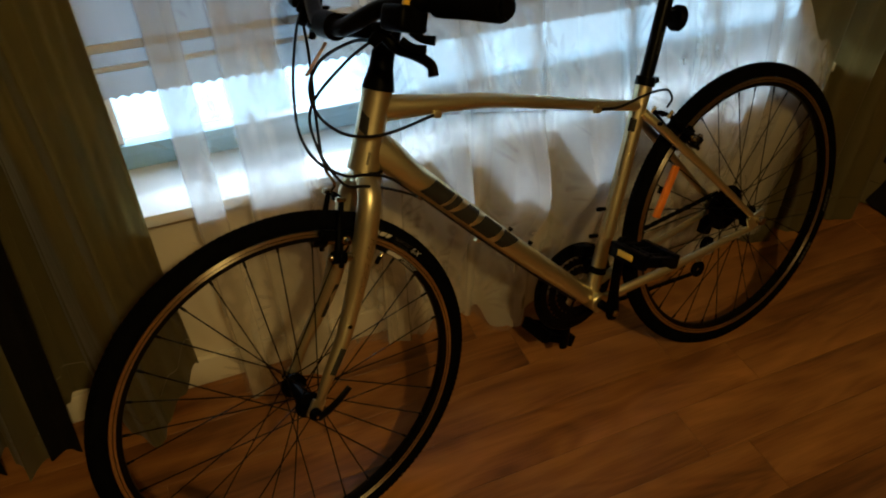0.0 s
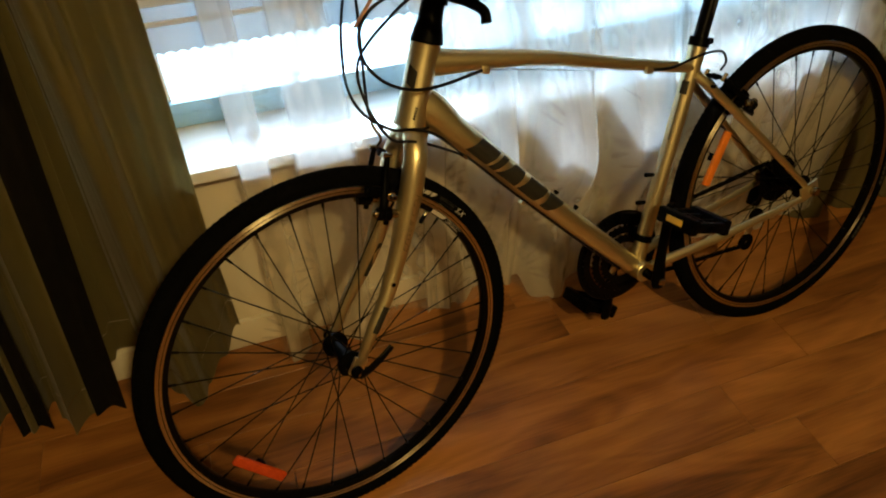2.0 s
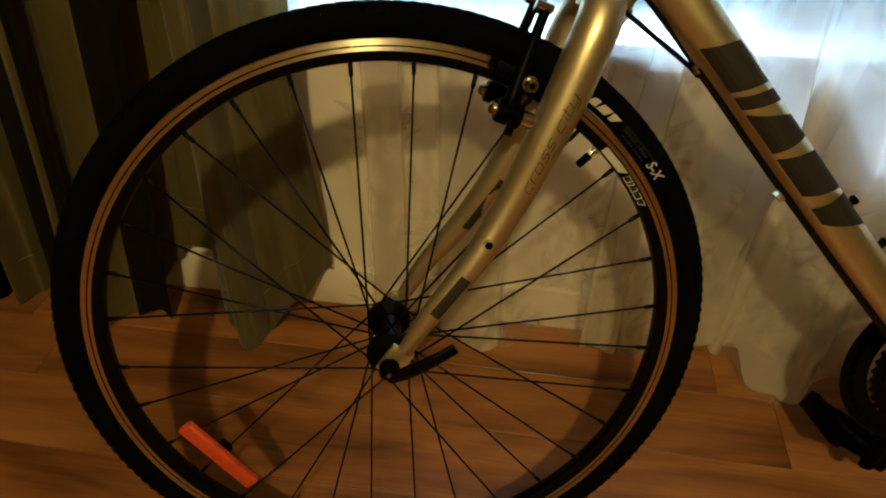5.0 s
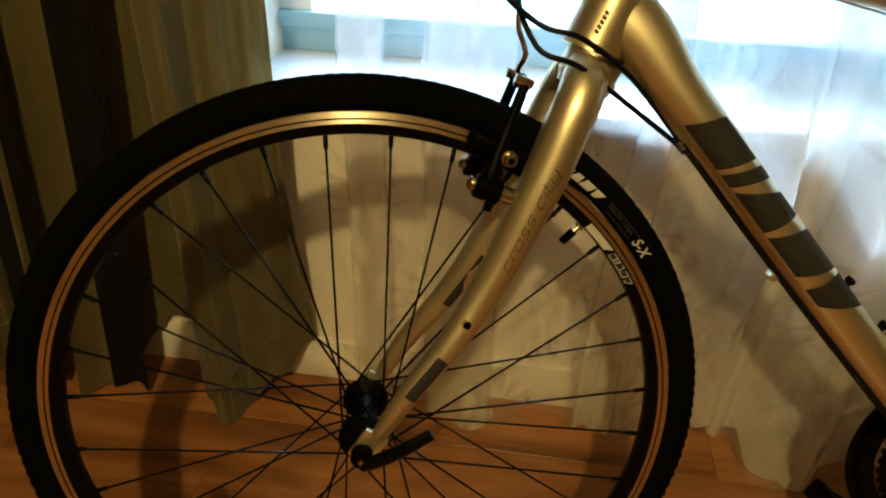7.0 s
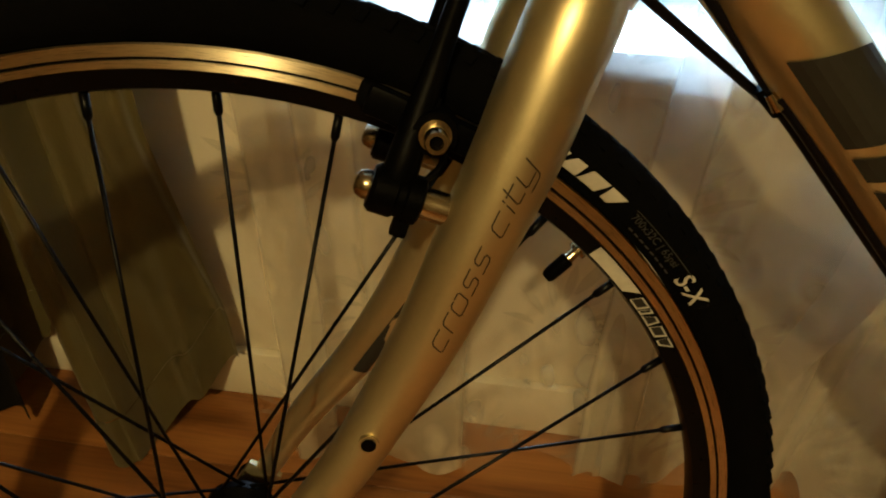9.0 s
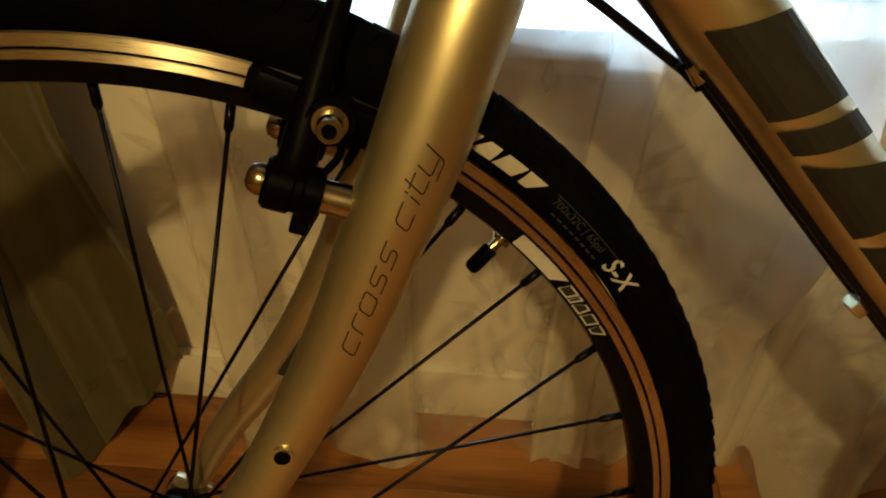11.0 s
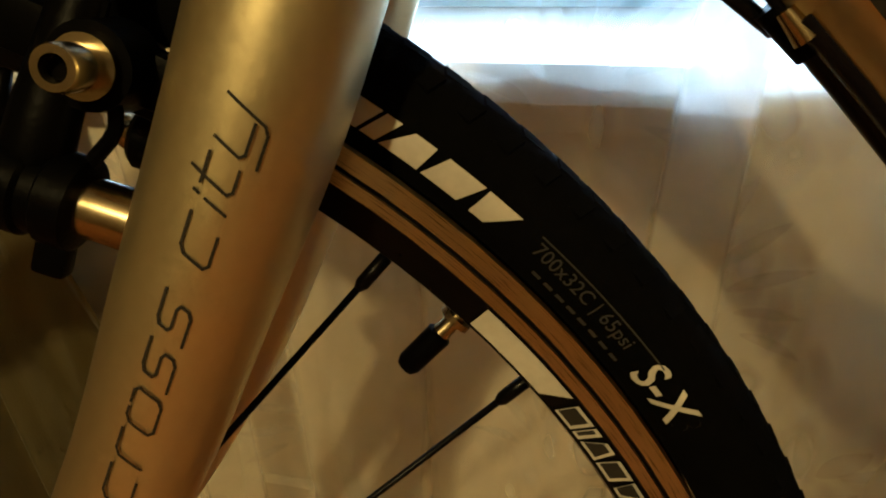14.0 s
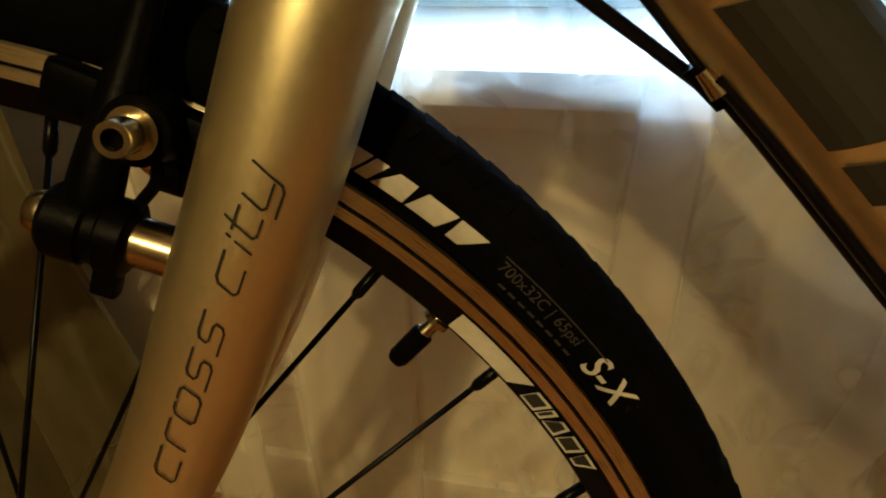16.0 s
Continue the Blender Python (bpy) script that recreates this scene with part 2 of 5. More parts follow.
    l(op3.outputs[0], mx2.inputs[0]), l(clear.outputs[0], mx2.inputs[1]), l(mx.outputs[0], mx2.inputs[2])
    l(mx2.outputs[0], out.inputs["Surface"])
    return m


def thin_cloth(name, color, through_color, share, rough=0.5, spec=0.3, sheen=0.0, var=0.1):
    """Cloth that lets some light through: a plain weave with fine threads."""
    m = mat(name, color, rough, 0, spec, var, 25, 0.25, 900, (1, 1, 0.15), 0.05, 0, sheen)
    t = m.node_tree
    n, l = t.nodes.new, t.links.new
    tra, mx = n("ShaderNodeBsdfTranslucent"), n("ShaderNodeMixShader")
    tra.inputs["Color"].default_value = (*through_color, 1)
    mx.inputs[0].default_value = share
    l(t.nodes["Principled BSDF"].outputs[0], mx.inputs[1]), l(tra.outputs[0], mx.inputs[2])
    l(mx.outputs[0], t.nodes["Material Output"].inputs["Surface"])
    return m


def glass_material():
    m = bpy.data.materials.new("window_glass")
    m.use_nodes = True
    b = m.node_tree.nodes["Principled BSDF"]
    b.inputs["Base Color"].default_value = (0.95, 0.98, 1, 1)
    b.inputs["Roughness"].default_value, b.inputs["Transmission Weight"].default_value = 0.02, 1.0
    return m


FLOOR = wood_floor()
LACE = lace_material("sheer_lace_voile", 0.10, 0.48, (0.77, 0.73, 0.65))
LACE_FULL = lace_material("gathered_lace", 0.55, 0.95, (0.78, 0.70, 0.54))
LACE_MID = lace_material("double_lace", 0.66, 0.20, (0.70, 0.64, 0.53))
DRAPE = thin_cloth("olive_satin", (0.178, 0.148, 0.048), (0.10, 0.09, 0.05), 0.04, 0.34, 1.0, 0.25, 0.28)
MOTIF = lace_material("woven_leaf", 0.10, 0.20, (0.77, 0.73, 0.65))
BLIND = thin_cloth("grey_blind_cloth", (0.50, 0.49, 0.44), (0.17, 0.22, 0.26), 0.18, 0.8)
BLIND_HEM = thin_cloth("white_blind_hem", (0.8, 0.8, 0.78), (0.55, 0.60, 0.64), 0.3, 0.8)
# satin threads: a gleam drawn out along the fold
satin = DRAPE.node_tree
thread = satin.nodes.new("ShaderNodeCombineXYZ")
thread.inputs[2].default_value = 1.0
satin.links.new(thread.outputs[0], satin.nodes["Principled BSDF"].inputs["Tangent"])
satin.nodes["Principled BSDF"].inputs["Anisotropic"].default_value = 0.9
GLASS = glass_material()

# ---- shapes ----
PLACE = {}


def part(name, bm, material, parent=None, label="", at=None, smooth=True):
    """One mesh object, under a thing or a part, at a pose in the world."""
    me = bm if isinstance(bm, bpy.types.Mesh) else bpy.data.meshes.new(name)
    if not isinstance(bm, bpy.types.Mesh):
        bm.normal_update()
        bm.to_mesh(me)
        bm.free()
        if smooth:
            me.polygons.foreach_set("use_smooth", [True] * len(me.polygons))
            me.set_sharp_from_angle(angle=radians(38))
        me.materials.append(material)
    ob = new(name, me)
    m = at if at is not None else Matrix()
    PLACE[ob] = m
    if parent is not None:
        ob.parent = parent
        ob.matrix_basis = PLACE[parent].inverted() @ m
    else:
        ob.matrix_basis = m
    if label:
        tagged(ob, label)
    return ob


def thing(name, at, label, category, kind="", group=""):
    ob = new(name)
    PLACE[ob] = at
    ob.matrix_basis = at
    return tagged(ob, label, category, group, kind)


def spline(points, n):
    """A smooth line through the points (Catmull-Rom), n steps a span."""
    p = [Vector(q) for q in points]
    p = [p[0] * 2 - p[1]] + p + [p[-1] * 2 - p[-2]]
    out = []
    for i in range(1, len(p) - 2):
        for k in range(n):
            t = k / n
            a, b, c, d = p[i - 1], p[i], p[i + 1], p[i + 2]
            out.append(0.5 * (2 * b + (c - a) * t + (2 * a - 5 * b + 4 * c - d) * t * t + (3 * b - a - 3 * c + d) * t ** 3))
    return out + [p[-2]]


def tube(points, radii, seg=16, n=1, side=None, bm=None, caps=True):
    """A swept tube. radii: (across, along side) at each point, or one number. side: the direction of the second radius."""
    bm = bm or bmesh.new()
    if isinstance(radii, (int, float)):
        radii = [radii] * len(points)
    radii = [(r, r) if isinstance(r, (int, float)) else r for r in radii]
    path = spline(points, n) if n > 1 else [Vector(q) for q in points]
    if n > 1:
        rs = spline([(a, b, 0) for a, b in radii], n)
    else:
        rs = [Vector((a, b, 0)) for a, b in radii]
    side = Vector(side) if side is not None else None
    ref = side if side is not None else Vector((0.123, 0.93, 0.34))
    rings = []
    for i, p in enumerate(path):
        d = (path[min(i + 1, len(path) - 1)] - path[max(i - 1, 0)]).normalized()
        s = (ref - d * ref.dot(d)).normalized()
        if side is None:
            ref = s
        u = d.cross(s)
        rings.append([bm.verts.new(p + u * (math.cos(a) * rs[i].x) + s * (math.sin(a) * rs[i].y)) for a in (2 * math.pi * k / seg for k in range(seg))])
    for a, b in zip(rings, rings[1:]):
        for k in range(seg):
            bm.faces.new((a[k], a[(k + 1) % seg], b[(k + 1) % seg], b[k]))
    if caps:
        bm.faces.new(rings[0][::-1]), bm.faces.new(rings[-1])
    return bm


def lathe(profile, seg=96, bm=None, centre=(0, 0, 0), axis=(0, 1, 0), closed=False):
    """Revolves (radius, height) pairs round an axis."""
    bm = bm or bmesh.new()
    turn = Vector((0, 0, 1)).rotation_difference(Vector(axis)).to_matrix()
    c = Vector(centre)
    rings = []
    for r, h in profile:
        rings.append([bm.verts.new(c + turn @ Vector((r * math.cos(a), r * math.sin(a), h))) for a in (2 * math.pi * k / seg for k in range(seg))])
    pairs = list(zip(rings, rings[1:])) + ([(rings[-1], rings[0])] if closed else [])
    for a, b in pairs:
        for k in range(seg):
            bm.faces.new((a[k], a[(k + 1) % seg], b[(k + 1) % seg], b[k]))
    if not closed:
        bm.faces.new(rings[0][::-1]), bm.faces.new(rings[-1])
    bmesh.ops.recalc_face_normals(bm, faces=bm.faces)
    return bm


def block(size, at=None, bevel=0.0, bm=None, segments=2, taper=1.0):
    """A box with rounded edges; taper narrows its top."""
    own = bmesh.new()
    bmesh.ops.create_cube(own, size=1.0)
    for v in own.verts:
        k = taper if v.co.z > 0 else 1.0
        v.co = Vector((v.co.x * size[0] * k, v.co.y * size[1] * k, v.co.z * size[2]))
    if bevel:
        bmesh.ops.bevel(own, geom=own.edges[:], offset=bevel, segments=segments, affect="EDGES", profile=0.6)
    if at is not None:
        bmesh.ops.transform(own, matrix=at, verts=own.verts)
    if bm is None:
        return own
    tmp = bpy.data.meshes.new("tmp")
    own.to_mesh(tmp)
    own.free()
    bm.from_mesh(tmp)
    bpy.data.meshes.remove(tmp)
    return bm


def span(a, b, roll=(0, 1, 0)):
    """A pose at the middle of a and b, its z along the line, its y near roll."""
    a, b = Vector(a), Vector(b)
    z = (b - a).normalized()
    y = (Vector(roll) - z * z.dot(Vector(roll))).normalized()
    x = y.cross(z)
    return Matrix.Translation((a + b) / 2) @ Matrix((x, y, z)).transposed().to_4x4()


def box(name, lo, hi, material, parent=None, label="", bevel=0.0):
    lo, hi = Vector(lo), Vector(hi)
    return part(name, block(hi - lo, None, bevel), material, parent, label, Matrix.Translation((lo + hi) / 2))


def lettering(words, height, shear=0.0, thin=0.0):
    """Flat letters of the built-in font as a mesh, in the plane x (reading) and z (up), centred."""
    cu = bpy.data.curves.new("letters", "FONT")
    cu.body, cu.size, cu.align_x, cu.align_y, cu.resolution_u, cu.shear = words, height / 0.72, "CENTER", "CENTER", 3, shear
    cu.offset = -thin
    ob = bpy.data.objects.new("letters", cu)
    scene.collection.objects.link(ob)
    me = bpy.data.meshes.new_from_object(ob.evaluated_get(bpy.context.evaluated_depsgraph_get()))
    bpy.data.objects.remove(ob)
    bm = bmesh.new()
    bm.from_mesh(me)
    bpy.data.meshes.remove(me)
    for v in bm.verts:
        v.co = Vector((v.co.x, 0, v.co.y))
    bmesh.ops.triangulate(bm, faces=bm.faces[:])
    for _ in range(2):
        long = [e for e in bm.edges if e.calc_length() > height * 0.22]
        bmesh.ops.subdivide_edges(bm, edges=long, cuts=1)
        bmesh.ops.triangulate(bm, faces=bm.faces[:])
    return bm


def slanted_bars(widths, height, gap, lean):
    """A row of plain leaning blocks, in x (reading) and z (up), centred."""
    bm = bmesh.new()
    x = -(sum(widths) + gap * (len(widths) - 1)) / 2
    across, up = (6, 8) if max(widths) > 0.004 else (1, 2)
    for w in widths:
        grid = [[bm.verts.new((x + w * k / across + lean * (j / up - 0.5), 0, height * (j / up - 0.5))) for k in range(across + 1)] for j in range(up + 1)]
        for j in range(up):
            for k in range(across):
                bm.faces.new((grid[j][k], grid[j][k + 1], grid[j + 1][k + 1], grid[j + 1][k]))
        x += w + gap
    return bm


def print_blocks(shapes, height, lean):
    """Plain leaning blocks of their own widths, in x (reading) and z (up), centred. shapes: (width, share of it at the foot, share at the top, gap after)."""
    bm = bmesh.new()
    x = -sum(w + g for w, _, _, g in shapes) / 2
    across, up = 6, 8
    for w, foot, top, gap in shapes:
        grid = []
        for j in range(up + 1):
            f = j / up
            half = w / 2 * (foot + (top - foot) * f)
            grid.append([bm.verts.new((x + w / 2 + half * (2 * k / across - 1) + lean * (f - 0.5), 0, height * (f - 0.5))) for k in range(across + 1)])
        for j in range(up):
            for k in range(across):
                bm.faces.new((grid[j][k], grid[j][k + 1], grid[j + 1][k + 1], grid[j + 1][k]))
        x += w + gap
    return bm


STROKES = {
    "c": [[(0.8, 1), (0.12, 1), (0, 0.85), (0, 0.15), (0.12, 0), (0.72, 0)]],
    "r": [[(0, 0), (0, 0.85), (0.12, 1), (0.6, 1)]],
    "o": [[(0.3, 1), (0.12, 1), (0, 0.85), (0, 0.15), (0.12, 0), (0.7, 0), (0.82, 0.15), (0.82, 0.85), (0.7, 1), (0.42, 1)]],
    "s": [[(0.85, 1), (0.25, 1), (0.12, 0.9), (0.12, 0.6), (0.22, 0.5), (0.62, 0.5), (0.74, 0.4), (0.74, 0.12), (0.62, 0), (0, 0)]],
    "i": [[(0.1, 0), (0.1, 0.72)], [(0.1, 0.95), (0.1, 1.12)]],
    "t": [[(0.1, 1.4), (0.1, 0.15), (0.22, 0), (0.65, 0)], [(-0.05, 1), (0.55, 1)]],
    "y": [[(0, 1), (0, 0.15), (0.12, 0), (0.72, 0)], [(0.82, 1), (0.82, -0.3), (0.7, -0.45), (0.05, -0.45)]],
}


def stroke_words(words, height, cell, weight, lean):
    """Thin squarish letters drawn as strokes, in x (reading) and z (up), centred."""
    bm = bmesh.new()
    widths = [{"i": 0.32, " ": 0.55, "t": 0.78, "r": 0.76}.get(ch, 1.0) * cell for ch in words]
    x = -sum(widths) / 2
    for ch, w in zip(words, widths):
        for line in STROKES.get(ch, ()):
            pts = [Vector((x + px * cell * 0.92 + lean * pz, (pz - 0.5) * height)) for px, pz in line]
            for p, q in zip(pts, pts[1:]):
                d = (q - p).normalized()
                p, q = p - d * weight * 0.4, q + d * weight * 0.4
                side = Vector((-d.y, d.x)) * weight / 2
                steps = max(1, int((q - p).length / 0.0012))
                rail = [[bm.verts.new((u.x, 0, u.y)) for u in (p.lerp(q, k / steps) - side, p.lerp(q, k / steps) + side)] for k in range(steps + 1)]
                for e, f in zip(rail, rail[1:]):
                    bm.faces.new((e[0], e[1], f[1], f[0]))
        x += w
    return bm


def on_ring(bm, radius, angle, depth):
    """Bends flat lettering round a wheel: it reads clockwise seen from the rider's left, tops outward."""
    for v in bm.verts:
        r, a = radius + v.co.z, angle - v.co.x / radius
        v.co = Vector((r * math.cos(a), depth(r), r * math.sin(a)))
    return bm


def on_tube(bm, a, b, radius, turn=0.0, lift=0.0006, far=None, flat=1.0):
    """Wraps flat lettering on a tube from a to b, on the side that faces the rider's left. flat: the tube's height over its width."""
    a, b = Vector(a), Vector(b)
    z = (b - a).normalized()
    out = (Vector((0, -1, 0)) + z * z.y).normalized()
    up = z.cross(out) * -1
    mid, length = (a + b) / 2, (b - a).length
    far = radius if far is None else far
    for v in bm.verts:
        r = radius + (far - radius) * (v.co.x / length + 0.5)
        ang = v.co.z / r + turn
        v.co = mid + z * v.co.x + (out * math.cos(ang) + up * (math.sin(ang) * flat)) * (r + lift)
    return bm

# ---- the room ----
WALL_Y, SILL_Z, WIN_Y = 0.402, 0.556, 0.50
X0, X1, Y0, CEIL = -2.2, 3.2, -3.2, 2.45
WX0, WX1, WTOP = -0.24, 1.72, 2.02


def setting(name, lo, hi, material, label, category, bevel=0.0):
    return tagged(box(name, lo, hi, material, None, "", bevel), label, category, "", "structure")


setting("wall_north_below", (X0, WALL_Y, 0), (X1, 0.56, SILL_Z - 0.028), CREAM, "cream painted wall under the window", "wall")
setting("wall_north_above", (X0, WALL_Y, WTOP), (X1, 0.56, CEIL), CREAM, "cream painted wall over the window", "wall")
setting("wall_north_west", (X0, WALL_Y, SILL_Z - 0.028), (WX0, 0.56, WTOP), CREAM, "cream painted wall beside the window", "wall")
setting("wall_north_east", (WX1, WALL_Y, SILL_Z - 0.028), (X1, 0.56, WTOP), CREAM, "cream painted wall beside the window", "wall")
# unseen sides of the room, dark so that little light bounces back
setting("wall_west", (X0 - 0.12, Y0, 0), (X0, 0.56, CEIL), ROOM, "plain unseen wall, dark ochre to hold back bounced light", "wall")
setting("wall_east", (X1, Y0, 0), (X1 + 0.12, 0.56, CEIL), ROOM, "plain unseen wall, dark ochre to hold back bounced light", "wall")
setting("wall_south", (X0 - 0.12, Y0 - 0.12, 0), (X1 + 0.12, Y0, CEIL), ROOM, "plain unseen wall, dark ochre to hold back bounced light", "wall")
setting("ceiling", (X0 - 0.12, Y0 - 0.12, CEIL), (X1 + 0.12, 0.56, CEIL + 0.12), WHITE, "plain unseen ceiling, darkened to hold back bounced light", "ceiling")
setting("baseboard", (X0, WALL_Y - 0.014, 0.0), (X1, WALL_Y, 0.086), TRIM, "low cream painted wooden baseboard along the wall", "baseboard", 0.004)
setting("ground", (-40, 0.60, -0.6), (40, 80, -0.5), mat("pale_paving_stone", (0.4, 0.4, 0.38), 0.9), "pale paved ground outside", "ground")

# window: sill, lower rail, frame, panes
window = thing("window_1", Matrix.Translation((0.65, WIN_Y, SILL_Z)), "white framed window with a grey-blue bottom rail", "window", "structure")
box("window_sill", (WX0 - 0.03, 0.330, SILL_Z - 0.026), (WX1 + 0.05, 0.60, SILL_Z), WHITE_FRAME, window, "deep white painted sill board", 0.004)
box("apron", (WX0 - 0.03, WALL_Y - 0.018, SILL_Z - 0.062), (WX1 + 0.03, WALL_Y, SILL_Z - 0.027), TRIM, window, "cream moulding under the sill", 0.003)
box("bottom_rail", (WX0, WIN_Y, SILL_Z + 0.001), (WX1, WIN_Y + 0.04, SILL_Z + 0.036), BLUE_FRAME, window, "grey-blue rail", 0.004)
box("glazing_bead", (WX0, WIN_Y - 0.010, SILL_Z + 0.037), (WX1, WIN_Y + 0.03, SILL_Z + 0.060), BLUE_FRAME, window, "", 0.003)
box("side_frame", (WX0, WIN_Y, SILL_Z + 0.061), (WX0 + 0.05, WIN_Y + 0.04, WTOP), WHITE_FRAME, window)
box("side_frame", (WX1 - 0.05, WIN_Y, SILL_Z + 0.061), (WX1, WIN_Y + 0.04, WTOP), WHITE_FRAME, window)
box("top_rail", (WX0 + 0.051, WIN_Y, WTOP - 0.05), (WX1 - 0.051, WIN_Y + 0.04, WTOP), WHITE_FRAME, window)
pane = box("pane", (WX0 + 0.051, WIN_Y + 0.018, SILL_Z + 0.061), (WX1 - 0.051, WIN_Y + 0.022, WTOP - 0.051), GLASS, window)
pane.visible_shadow = False


def blind():
    """A pulled-down roller blind with a stitched, scalloped lower edge and a pale hem band."""
    y, top, hem = WIN_Y - 0.022, WTOP - 0.06, 0.726
    b = thing("roller_blind", Matrix.Translation((0.65, y, hem)), "pale roller blind with a scalloped hem, pulled partly down", "blind")
    bm = bmesh.new()
    cols, rows = 460, 8
    grid = []
    for j in range(rows + 1):
        line = []
        for i in range(cols + 1):
            x = WX0 + 0.004 + (WX1 - WX0 - 0.008) * i / cols
            f = j / rows
            low = hem + 0.006 * abs(math.sin(x * math.pi / 0.022)) - 0.004
            line.append(bm.verts.new((x, y + 0.002 * math.sin(x * 3), low + (top - low) * f)))
        grid.append(line)
    for j in range(rows):
        for i in range(cols):
            bm.faces.new((grid[j][i], grid[j][i + 1], grid[j + 1][i + 1], grid[j + 1][i]))
    cloth = part("blind_cloth", bm, BLIND, b)
    for z, d in ((hem + 0.052, 0.010), (hem + 0.088, 0.016)):
        box("hem_fold", (WX0 + 0.005, y - 0.007, z), (WX1 - 0.005, y - 0.003, z + d), BLIND_HEM, b, "pale stitched fold", 0.001)
    part("roller", tube([(WX0 + 0.06, y + 0.02, top + 0.02), (WX1 - 0.06, y + 0.02, top + 0.02)], 0.018, 20), WHITE_FRAME, b)


blind()


def folds(x, knots):
    """Depth of a hanging cloth at x: a smooth line through (x, depth) knots."""
    for (a, da), (b, db) in zip(knots, knots[1:]):
        if a <= x <= b:
            t = (x - a) / (b - a)
            t = t * t * (3 - 2 * t)
            return da + (db - da) * t
    return knots[0][1] if x < knots[0][0] else knots[-1][1]


def cloth(name, x0, x1, top, hem, depth, material, at, cols=220, rows=60, thick=0.0, fade=0.0, sway=None):
    """A hanging cloth. fade: the share of its width over which a gathered strip thins out at its sides; sway: sideways drift by height."""
    bm = bmesh.new()
    layers = bm.verts.layers.float.new("layers")
    grid = []
    for j in range(rows + 1):
        line = []
        for i in range(cols + 1):
            x = x0 + (x1 - x0) * i / cols
            high = top(x) if callable(top) else top
            z = hem(x) + (high - hem(x)) * j / rows
            x += sway(z, i / cols) if sway else 0.0
            dx, y = depth(x, z)
            v = bm.verts.new((x + dx, y, z))
            v[layers] = min(1.0, min(i, cols - i) / (cols * fade)) if fade else 1.0
            line.append(v)
        grid.append(line)
    for j in range(rows):
        for i in range(cols):
            bm.faces.new((grid[j][i], grid[j][i + 1], grid[j + 1][i + 1], grid[j + 1][i]))
    if thick:
        bmesh.ops.solidify(bm, geom=bm.faces[:], thickness=thick)
    return bm


DRAPE_KNOTS = [(-0.785, 0.335), (-0.77, 0.28), (-0.755, 0.265), (-0.735, 0.30), (-0.715, 0.375), (-0.70, 0.375), (-0.685, 0.30), (-0.655, 0.268), (-0.635, 0.29), (-0.622, 0.37), (-0.610, 0.37), (-0.597, 0.285), (-0.565, 0.258), (-0.53, 0.275), (-0.512, 0.372),
               (-0.46, 0.378), (-0.405, 0.372), (-0.388, 0.345), (-0.340, 0.272), (-0.302, 0.240), (-0.291, 0.250), (-0.281, 0.297), (-0.262, 0.304), (-0.225, 0.330), (-0.182, 0.372)]


def drape_depth(x, z):
    k = folds(x, DRAPE_KNOTS)
    if x < -0.45:  # wide shadowed valleys between the folds
        k = 0.258 + 0.118 * max(0.0, min(1.0, (k - 0.258) / 0.118)) ** 0.45
    if x > -0.30:  # it passes in front of the sill and falls back to the wall below
        k = min(k, 0.309 + 0.060 * max(0.0, min(1.0, (0.46 - z) / 0.28)))
    if x > -0.40:  # soft ripples in the outermost panel
        k += 0.0065 * math.sin((x + 0.40) * math.tau / 0.047 + 1.2 * math.sin(z * 3.0)) * min(1.0, (x + 0.40) / 0.02)
    mean = 0.315
    wob = noise.noise((x * 5, 0.3, z * 1.6)) * 0.010
    slant = 0.10 * min(z, 1.0) * max(0.0, min(1.0, (-0.33 - x) / 0.15)) * max(0.0, min(1.0, (x + 0.785) / 0.10))
    return slant + noise.noise((x * 3, 4.0, z * 1.3)) * 0.012, min(0.320 if x > -0.30 and z > 0.48 else 0.383, mean + (k - mean) * (1.0 - 0.15 * z) + wob)


def drape_hem(x):
    return folds(x, [(-0.60, 0.006), (-0.53, 0.010), (-0.47, 0.085), (-0.455, 0.115), (-0.41, 0.115), (-0.392, 0.075), (-0.345, 0.022), (-0.292, 0.004), (-0.235, 0.055), (-0.185, 0.106)])


drape = thing("drape", Matrix.Translation((-0.5, 0.32, 0)), "heavy olive-gold satin drape hanging in deep folds to the floor", "curtain")
part("drape_cloth", cloth("drape", -0.785, -0.182, 2.2, lambda x: drape_hem(x) + 0.085, drape_depth, DRAPE, None, 420, 60, 0.003), DRAPE, drape)
part("hem", cloth("hem", -0.785, -0.182, lambda x: drape_hem(x) + 0.0845, drape_hem, lambda x, z: (drape_depth(x, z)[0], drape_depth(x, z)[1] - 0.0012), DRAPE, None, 420, 6, 0.005), DRAPE, drape, "turned-up stitched hem")
# black strips set into two gaps, standing in for the deep shade there
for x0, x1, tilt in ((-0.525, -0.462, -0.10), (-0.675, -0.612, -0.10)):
    gap_shade = cloth("gap_shade", x0, x1, 2.2, lambda x: 0.012, lambda x, z, t=tilt, c=(x0 + x1) / 2: (-t * min(z, 1.0), min(0.366, 0.300 + 0.010 * math.cos((x - c) * 90) + 0.06 * max(0.0, z - 0.9))), DARK_BOX, None, 24, 40, 0.002)
    part("gap_shade", gap_shade, DARK_BOX, drape, "black strip standing in for the shade between the folds")
drape2 = thing("drape", Matrix.Translation((1.6, 0.32, 0)), "heavy dark olive drape at the end of the lace, floor length", "curtain")
